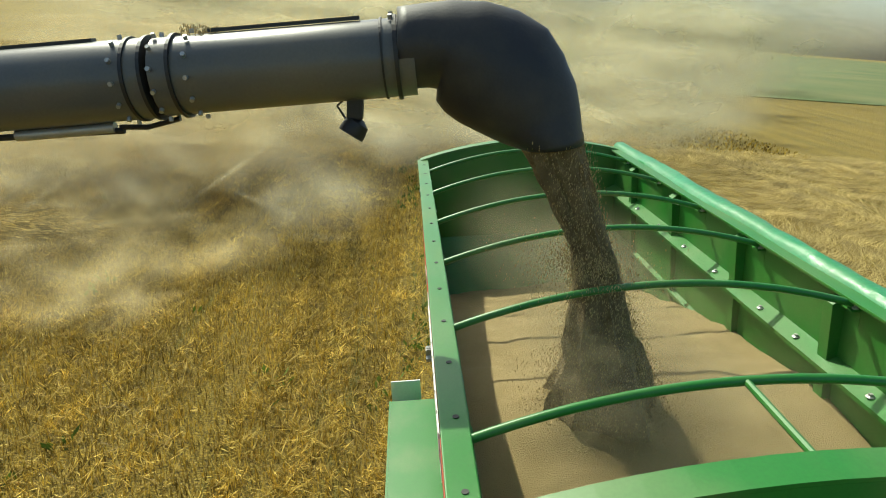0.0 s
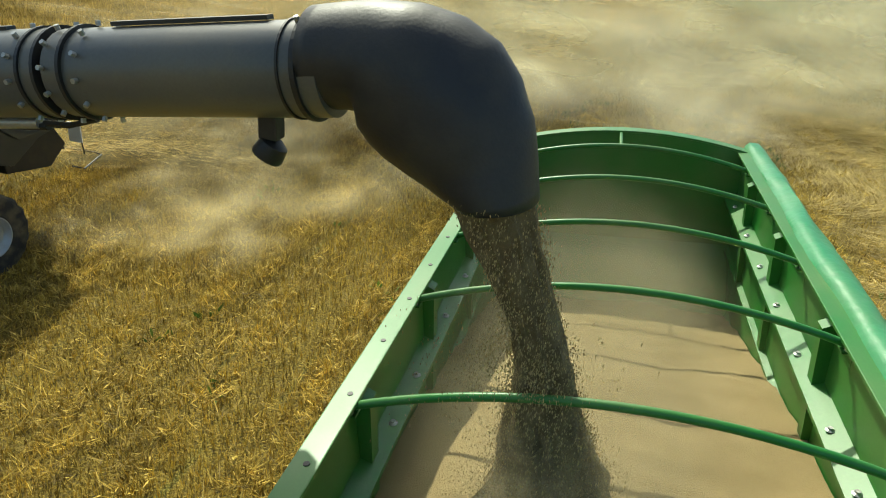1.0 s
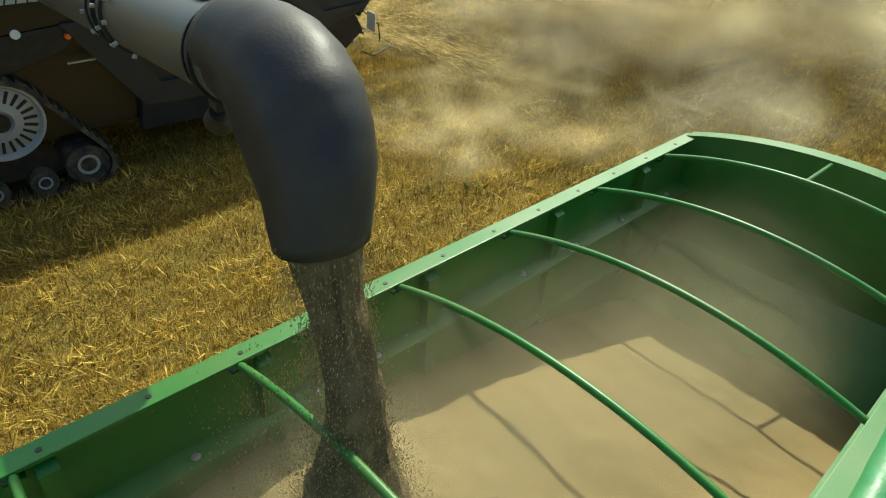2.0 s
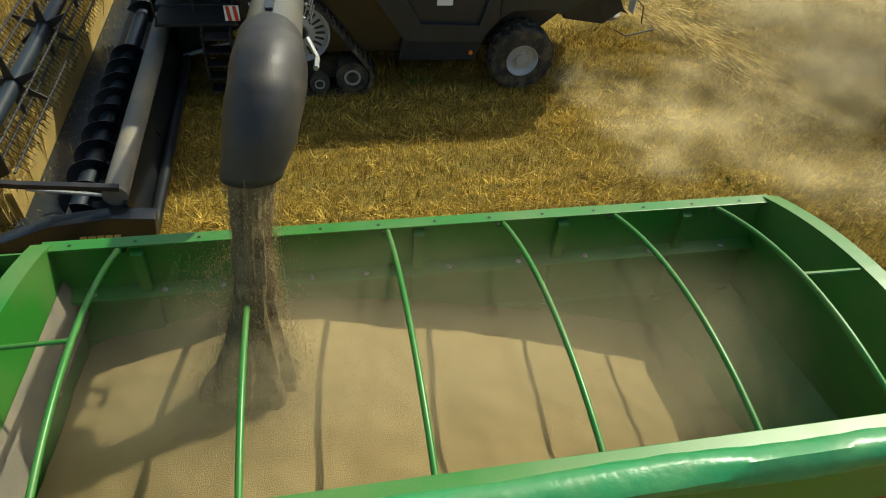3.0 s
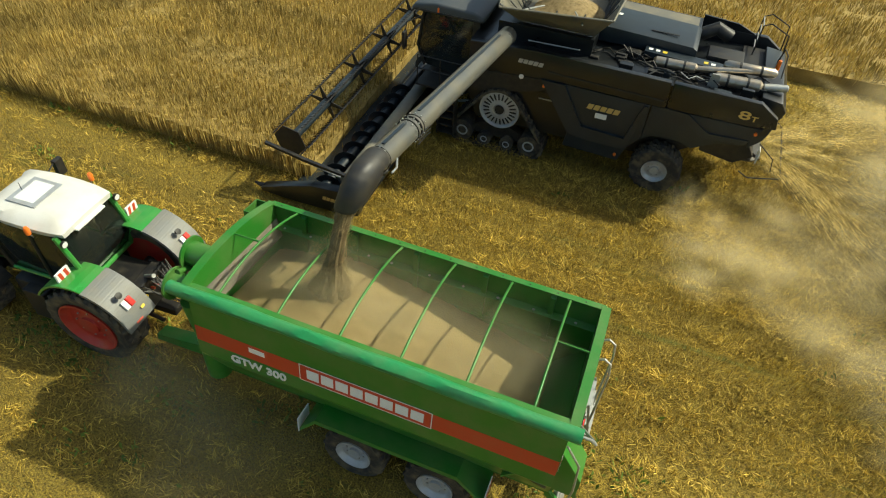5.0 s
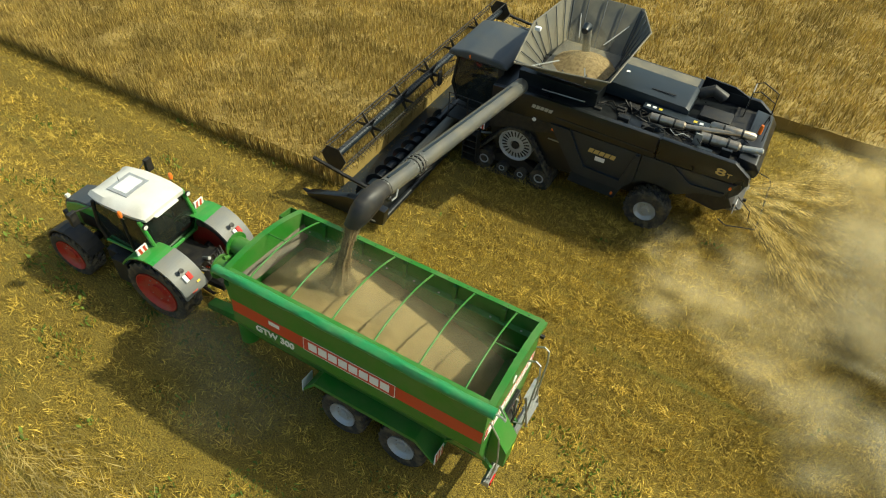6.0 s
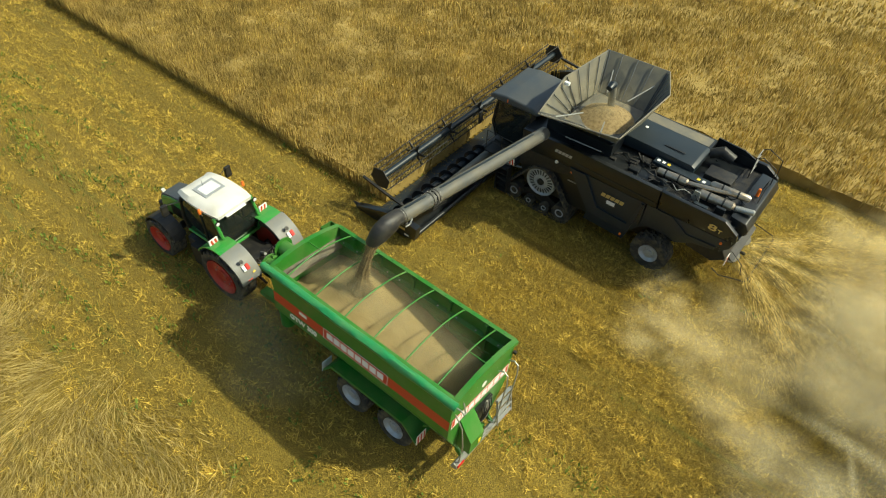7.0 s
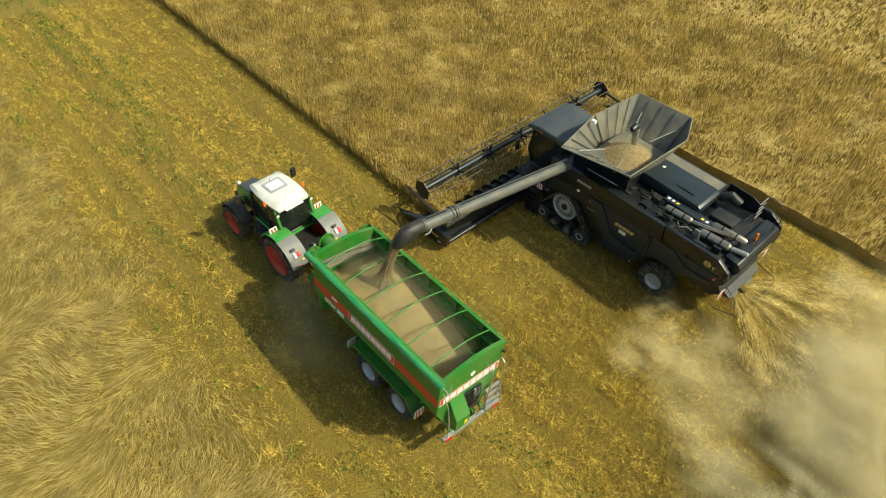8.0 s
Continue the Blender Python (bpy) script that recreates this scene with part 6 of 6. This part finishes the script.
def veil_material(name, colour, density, scale, low, high):
    m = bpy.data.materials.new(name)
    m.use_nodes = True
    nt = m.node_tree
    nt.nodes.remove(nt.nodes["Principled BSDF"])
    co = nt.nodes.new("ShaderNodeTexCoord")
    info = nt.nodes.new("ShaderNodeObjectInfo")
    ball = nt.nodes.new("ShaderNodeTexGradient")
    ball.gradient_type = 'SPHERICAL'
    nt.links.new(co.outputs["Object"], ball.inputs["Vector"])
    soft = nt.nodes.new("ShaderNodeMapRange")
    soft.interpolation_type = 'SMOOTHSTEP'
    soft.inputs["From Min"].default_value = 0.02
    soft.inputs["From Max"].default_value = 0.62
    nt.links.new(ball.outputs["Fac"], soft.inputs["Value"])
    mul = nt.nodes.new("ShaderNodeVectorMath")
    mul.operation = 'MULTIPLY_ADD'
    off = nt.nodes.new("ShaderNodeCombineXYZ")
    big = nt.nodes.new("ShaderNodeMath")
    big.operation = 'MULTIPLY'
    big.inputs[1].default_value = 40
    nt.links.new(info.outputs["Random"], big.inputs[0])
    for k in "XYZ":
        nt.links.new(big.outputs[0], off.inputs[k])
    mul.inputs[1].default_value = (1, 1, 1)
    nt.links.new(co.outputs["Object"], mul.inputs[0])
    nt.links.new(off.outputs[0], mul.inputs[2])
    n = nt.nodes.new("ShaderNodeTexNoise")
    n.inputs["Scale"].default_value = scale
    n.inputs["Detail"].default_value = 6
    n.inputs["Roughness"].default_value = 0.62
    n.inputs["Distortion"].default_value = 0.6
    nt.links.new(mul.outputs[0], n.inputs["Vector"])
    wisp = nt.nodes.new("ShaderNodeMapRange")
    wisp.interpolation_type = 'SMOOTHSTEP'
    wisp.inputs["From Min"].default_value = low
    wisp.inputs["From Max"].default_value = high
    wisp.inputs["To Max"].default_value = density
    nt.links.new(n.outputs[0], wisp.inputs["Value"])
    a = nt.nodes.new("ShaderNodeMath")
    a.operation = 'MULTIPLY'
    nt.links.new(soft.outputs[0], a.inputs[0])
    nt.links.new(wisp.outputs[0], a.inputs[1])
    dif = nt.nodes.new("ShaderNodeBsdfDiffuse")
    tr = nt.nodes.new("ShaderNodeBsdfTranslucent")
    for d in (dif, tr):
        d.inputs["Color"].default_value = (*colour, 1)
    body = nt.nodes.new("ShaderNodeMixShader")
    body.inputs[0].default_value = 0.5
    nt.links.new(dif.outputs[0], body.inputs[1])
    nt.links.new(tr.outputs[0], body.inputs[2])
    clear = nt.nodes.new("ShaderNodeBsdfTransparent")
    mix = nt.nodes.new("ShaderNodeMixShader")
    nt.links.new(a.outputs[0], mix.inputs[0])
    nt.links.new(clear.outputs[0], mix.inputs[1])
    nt.links.new(body.outputs[0], mix.inputs[2])
    nt.links.new(mix.outputs[0], nt.nodes["Material Output"].inputs["Surface"])
    return m


M_DUST = veil_material("drifting_dust", (0.80, 0.68, 0.40), 0.36, 1.5, 0.34, 0.76)
M_HAZE = veil_material("thin_dust_haze", (0.78, 0.72, 0.48), 0.55, 1.0, 0.24, 0.78)
M_THIN = veil_material("thin_grain_dust", (0.58, 0.52, 0.33), 0.10, 0.9, 0.16, 0.84)
M_THICK = dust_material("thick_chaff_dust", (0.80, 0.62, 0.26), 0.25, 1.1, 0.24, 0.76)
M_SWIRL = dust_material("swirling_dust", (0.78, 0.64, 0.34), 0.12, 0.9, 0.20, 0.80)
M_MIST = dust_material("pale_dust_mist", (0.80, 0.72, 0.47), 0.20, 0.9, 0.20, 0.80)
M_CHAFF = stalk_material("flying_chaff", (0.34, 0.23, 0.05), (0.72, 0.53, 0.16))


def puff_mesh(name, material, scraps, seed):
    """A cloud in the unit ball: many small soft scraps, turned every way."""
    rnd = random.Random(seed)
    verts, faces, uvs = [], [], []
    for k in range(scraps):
        d = Vector((rnd.gauss(0, 1), rnd.gauss(0, 1), rnd.gauss(0, 1))).normalized() * rnd.random() ** .5 * .60
        r = rnd.uniform(.32, .56)
        turn = Euler((rnd.uniform(0, 6.28), rnd.uniform(0, 6.28), rnd.uniform(0, 6.28))).to_matrix()
        for u, v in ((-1, -1), (1, -1), (1, 1), (-1, 1)):
            verts.append(d + turn @ Vector((u * r, v * r, 0)))
            uvs.append((u, v))
        faces.append(tuple(range(4 * k, 4 * k + 4)))
    me = bpy.data.meshes.new(name)
    me.from_pydata(verts, [], faces)
    layer = me.uv_layers.new(name="scrap")
    for i, w in enumerate(uvs):
        layer.data[i].uv = w
    me.materials.append(material)
    return me


def veil_mesh(name, material, sheets, seed, standing):
    """A cloud in the unit ball: wavy sheets at different tilts, each fading to its edge."""
    rnd = random.Random(seed)
    bm = bmesh.new()
    for k in range(sheets):
        upright = standing
        turn = Euler((rnd.uniform(-.3, .3), (1.25 if upright else 0) + rnd.uniform(-.3, .3), rnd.uniform(-.5, .5) if upright else rnd.uniform(0, 6.28))).to_matrix()
        lift = -.42 + .84 * k / max(1, sheets - 1)
        n = 10
        g = []
        for i in range(n + 1):
            row = []
            for j in range(n + 1):
                u, v = -1 + 2 * i / n, -1 + 2 * j / n
                p = turn @ Vector((u, v, (.26 if upright else .12) * noise.noise((u * 1.7 + seed, v * 1.7, k))))
                row.append(bm.verts.new(p + (Vector((lift, 0, 0)) if upright else Vector((0, 0, lift * .8)))))
            g.append(row)
        for i in range(n):
            for j in range(n):
                bm.faces.new((g[i][j], g[i + 1][j], g[i + 1][j + 1], g[i][j + 1]))
    me = bpy.data.meshes.new(name)
    bm.to_mesh(me)
    bm.free()
    for f in me.polygons:
        f.use_smooth = True
    me.materials.append(material)
    return me


PUFFS = {"dust": [veil_mesh("dust_cloud", M_DUST, 5, s, 0) for s in (1, 2, 3)],
         "haze": [veil_mesh("dust_haze", M_HAZE, 5, s, 1) for s in (6, 7)],
         "thin": [veil_mesh("dust_haze", M_THIN, 4, s, 0) for s in (8, 9)],
         "thick": [puff_mesh("dust_cloud", M_THICK, 36, s) for s in (4, 5)],
         "swirl": [puff_mesh("dust_cloud", M_SWIRL, 28, s) for s in (10, 11)],
         "mist": [puff_mesh("dust_haze", M_MIST, 28, s) for s in (12, 13)]}
clouds = []          # (object, start place, turn, tilt, share of the machines' speed)


def cloud(kind, place, size, turn=0.0, follow=0.9, tilt=0.0):
    me = PUFFS[kind][len(clouds) % len(PUFFS[kind])]
    ob = tagged(new("dust_cloud", me), "pale straw-coloured dust cloud hanging behind the combine", "dust", group="harvest dust", kind="stuff")
    ob.scale = size
    clouds.append((ob, Vector(place), turn, tilt, follow))


def jet(heading, n, spread, reach):
    """Chaff thrown from the spreader in one direction: flecks along a falling arc, drawn out as they fly."""
    a = math.radians(heading)
    f = R(0, 1, n) ** .8
    off = np.random.normal(0, spread, n) * (.25 + f)
    dist = .2 + reach * f
    x = -6.45 + dist * np.cos(a + off)
    y = CY + .6 * np.sin(a) + dist * np.sin(a + off)
    z = 1.30 + .25 * f - 1.35 * f * f + np.random.normal(0, .10, n) * (.3 + f)
    return blades("chaff_jet", x, y, np.maximum(z, .05), -R(.01, .10, n), R(.008, .022, n), R(.10, .34, n), a + off, M_CHAFF,
                  "golden chaff thrown out in a fan behind the combine", "chaff", wide=.5)


chaff_jets = [jet(h, n // 2, .13, r) for h, n, r in ((132, 1500, 5.0), (142, 2600, 5.4), (152, 1200, 5.0), (168, 1000, 5.5), (186, 1200, 6.0), (204, 1500, 6.0), (218, 2200, 6.2), (230, 1400, 5.6))]
rnd = random.Random(3)
# dust that goes with the jets
for ang, k in ((140, 1.0), (147, 1.15), (170, .8), (195, .9), (214, 1.1), (226, 1.0)):
    a = math.radians(ang)
    for d in (1.5, 3.4, 5.6):
        cloud("thick", (-6.5 + d * math.cos(a), CY + .5 * math.sin(a) + d * math.sin(a), 1.15 - .10 * d), (1.7, .30 + .13 * d, .34 + .06 * d), ang, 1.0)
# swirl behind the steering wheel, drifting over the stubble
for x, y, z, sx, sy, sz in ((-4.9, -9.5, .6, 1.0, .9, .7), (-5.4, -8.7, .65, 1.5, 1.3, .8), (-5.9, -7.6, .65, 1.9, 1.6, .85), (-6.4, -6.4, .65, 2.2, 1.8, .85), (-7.6, -7.6, .7, 2.6, 2.2, .9), (-8.6, -9.4, .8, 2.6, 2.2, .9), (-9.0, -5.8, .6, 2.8, 2.2, .8),
                            (-10.5, -8.0, .9, 3.2, 2.8, 1.0), (-10.8, -12.5, 1.0, 3.2, 2.8, 1.1), (-10.5, -16.0, 1.0, 3.0, 2.6, 1.0)):
    cloud("swirl", (x, y, z), (sx, sy, sz), rnd.uniform(-20, 20), 1.0)
for x, y, z, s in ((-12.5, -14.0, 1.9, 4.2), (-13.5, -9.5, 1.7, 4.2), (-17, -12.0, 2.2, 5.2), (-18, -7.0, 1.9, 4.8), (-17.5, -17.0, 2.2, 5.0), (-23, -10, 2.6, 6.5), (-16, -9, 1.5, 4.4), (-20, -13, 2.9, 5.4),
                   (-24, -17, 2.6, 6.5), (-24, -3, 2.3, 6.0), (-31, -8, 3.0, 8.0), (-33, -18, 3.2, 8.5), (-33, 1, 2.8, 8.0), (-42, -12, 3.6, 10), (-44, 0, 3.6, 10), (-27, -13, 3.6, 7.0), (-36, -5, 4.2, 8.0)):
    cloud("dust", (x, y, z), (s * 1.25, s, s * .48), rnd.uniform(-30, 30), .95)
for x, y, z, s in ((-21, -9, 2.0, 6.0), (-24, -3, 2.2, 6.0), (-27, 4, 2.2, 6.5), (-26, -14, 2.6, 6.5), (-34, -6, 3.2, 8.0), (-55, -20, 5, 15), (-58, 2, 5, 16), (-60, 24, 5, 15), (-85, -25, 8, 24), (-88, 12, 8, 25), (-90, 45, 8, 24), (-40, 16, 3, 10), (-30, 11, 2.6, 7.5), (-48, -8, 4.5, 12)):
    cloud("haze", (x, y, z), (s * 1.2, s, s * .42), rnd.uniform(-25, 25), .95)
for x, y, z, s in ((-10.5, -4.5, .9, 3.2), (-11.5, -8.5, 1.1, 3.8), (-11.5, -11, 1.3, 4.2), (-14, -8, 1.5, 5.0), (-19, -9, 1.8, 6.0), (-13, -4.0, 1.4, 4.5), (-17, -2.5, 1.8, 5.5), (-22, 4, 2.0, 6.5), (-15, -13, 1.8, 5.5), (-21, -6, 2.4, 6.5), (-26, 0, 2.6, 7.0), (-17, 3, 1.6, 5.0)):
    cloud("mist", (x, y, z), (s * 1.2, s, s * .42), rnd.uniform(-25, 25), .95)
# dust rising where the grain lands, in the hopper, and from the tractor's wheels
for x, y, z, sx, sy, sz in ((1.3, -.2, 3.9, 1.3, 1.1, .7), (0.2, -.1, 3.95, 2.0, 1.25, .6), (-1.4, 0, 3.75, 2.3, 1.3, .7), (-2.2, .1, 3.3, 1.8, 1.3, .7), (2.3, -.1, 3.9, 1.1, 1.1, .6), (0.0, -12.1, 4.75, 1.1, 1.6, .5)):
    cloud("thin", (x, y, z), (sx, sy, sz), rnd.uniform(0, 360) if sx < 1.5 else 0, 1.0)
for x, y, z, sx in ((5.7, 1.5, .5, 1.1), (4.4, 1.7, .6, 1.3), (4.9, -1.2, .5, 1.1), (2.6, 2.3, .6, 1.6)):
    cloud("thin", (x, y, z), (sx * 1.6, sx * 1.1, sx * .55), rnd.uniform(0, 360), 1.0)


# ---- distance ----
def tree(place, size, seed):
    rnd = random.Random(seed)
    t = empty("tree", "far broad-leaved tree in summer leaf, pale with haze", "tree", "far trees")
    t.location = place
    part("trunk", pipem([(0, 0, 0), (.1 * size, 0, size * .25), (.05 * size, .05 * size, size * .5)], [.05 * size, .04 * size, .02 * size], 8), M_BLACK, t)
    n = 1500
    pts = []
    blobs = [(rnd.gauss(0, .22) * size, rnd.gauss(0, .22) * size, (.45 + rnd.uniform(-.28, .28)) * size, rnd.uniform(.14, .26) * size) for _ in range(14)]
    for _ in range(n):
        bx, by, bz, br = rnd.choice(blobs)
        v = Vector((rnd.gauss(0, 1), rnd.gauss(0, 1), rnd.gauss(0, 1))).normalized() * br * rnd.random() ** .4
        pts.append((bx + v.x, by + v.y, max(.02 * size, bz + v.z)))
    p = np.array(pts)
    c = blades("crown", p[:, 0], p[:, 1], p[:, 2], R(-.05, .06, n) * size, R(.05, .10, n) * size, R(.03, .08, n) * size, R(0, 6.28, n), M_LEAF, "", "")
    for key in ("label", "category", "kind"):
        if key in c:
            del c[key]
    c.parent = t


for k, (x, y, s) in enumerate(((-150, 14, 7), (-158, 26, 6), (-160, 48, 8), (-166, 56, 9), (-150, 72, 8), (-230, -40, 12), (-232, -24, 14), (-236, -5, 12), (-235, 10, 13), (-240, 24, 15), (-238, 40, 13), (-236, 60, 14), (-240, 80, 15), (-236, 100, 14), (-238, 122, 15), (-232, -60, 13), (-230, -80, 13))):
    tree((x, y, 0), s, k)


def far_meadow():
    bm = prismm([(-75, 22), (-75, 400), (-900, 900), (-900, -250), (-190, -60), (-120, 10)], "z", .06, .10)
    tagged(part("meadow", bm, surface("meadow_grass", (0.085, 0.12, 0.025), .95, dirt=(0.20, 0.18, 0.06), dirty=.7, scale=.05, grain=2.0, bump=.5)), "green meadow beyond the grain field", "meadow", kind="structure")


far_meadow()


# ---- movement ----
def slip(t):
    """The combine draws ahead of the trailer a little and falls back again."""
    return float(np.interp(t, (0, 1.5, 2.3, 3.0, 3.5, 4.0, 4.5, 6.0, 8.0), (0, 0, .09, .12, .07, .03, -.02, -.14, -.15)))


def motions():
    for thing in (trailer, heap):
        walk(thing, [(t, Matrix.Translation(drive(t)) @ LEAN) for t in TIMES])
    walk(tractor, [(t, Matrix.Translation(drive(t)) @ TRACTOR) for t in TIMES])
    walk(combine, [(t, Matrix.Translation(drive(t, slip(t)))) for t in TIMES])
    for thing in chaff_jets:
        walk(thing, [(t, Matrix.Translation(drive(t, slip(t))) @ Matrix.Translation((-6.45, CY, 1.25)) @ pose(0, 0, 0, 0, 0, 3 * math.sin(2.6 * t)) @ Matrix.Translation((6.45, -CY, -1.25))) for t in TIMES])
    for thing, wob in ((grain_stream, 1), (spray, -1)):
        walk(thing, [(t, Matrix.Translation(drive(t, slip(t)) + Vector((.015 * wob * math.sin(5 * t), .015 * math.cos(4 * t), 0)))) for t in TIMES])
    for ob, at, r, flip in rolling:
        walk(ob, [(t, Matrix.Translation(at) @ pose(0, 0, 0, 0, math.degrees(SPEED * t / r), 0) @ pose(0, 0, 0, 0, 0, 180 if flip else 0)) for t in TIMES])
    walk(reel, [(t, pose(5.98, 0, 1.66, 0, 130 * t, 0)) for t in TIMES])
    walk(intake, [(t, pose(4.80, 0, .62, 0, -150 * t, 0)) for t in TIMES])
    # clumps of grain leave the spout one after another and end in the heap
    for k, ob in enumerate(clumps):
        t0 = 0.05 + k * 0.53
        rows = []
        wait, bend = Vector((1.12, -2.1, 5.49)), Vector((1.18, -1.10, 5.50))
        below = LANDING + Vector((0, 0, -.45))
        keys = [(t, wait) for t in TIMES if t < t0 - .1] + [(t, below) for t in TIMES if t > t0 + .6]
        keys += [(t0, wait), (t0 + .12, bend), (t0 + .22, OUTLET), (t0 + .38, OUTLET.lerp(LANDING, .45)), (t0 + .55, below)]
        for t, p in sorted(keys, key=lambda q: q[0]):
            if 0 <= t <= 8.0 and (not rows or t > rows[-1][0] + .04):
                rows.append((t, Matrix.Translation(p + drive(t, slip(t)))))
        walk(ob, rows)
    for ob, place, turn, tilt, follow in clouds:
        walk(ob, [(t, Matrix.Translation(place + drive(t) * follow + Vector((-.10 * t, .12 * t, 0)) * (1 - follow)) @ pose(0, 0, 0, 0, tilt, turn)) for t in (0, 2.0, 4.0, 6.0, 8.0)])
    # the crop goes down into the header as it comes by
    for k, s in enumerate(crop_strips):
        x = CROP_START + k * STRIP
        at = (x + STRIP / 2 - 5.75) / SPEED
        up = Matrix.Translation((x, 0, 0))
        down = Matrix.Translation((x - 0.25, 0, -1.35))
        a, b = at - 0.25, at + 0.25
        rows = [(0, up if a > 0.05 else down)]
        if a > 0.1:
            rows.append((a, up))
        if 0.1 < b < 7.9 and rows[-1][1] is up:
            rows.append((b, down))
        rows.append((8.0, rows[-1][1]))
        walk(s, rows)


motions()
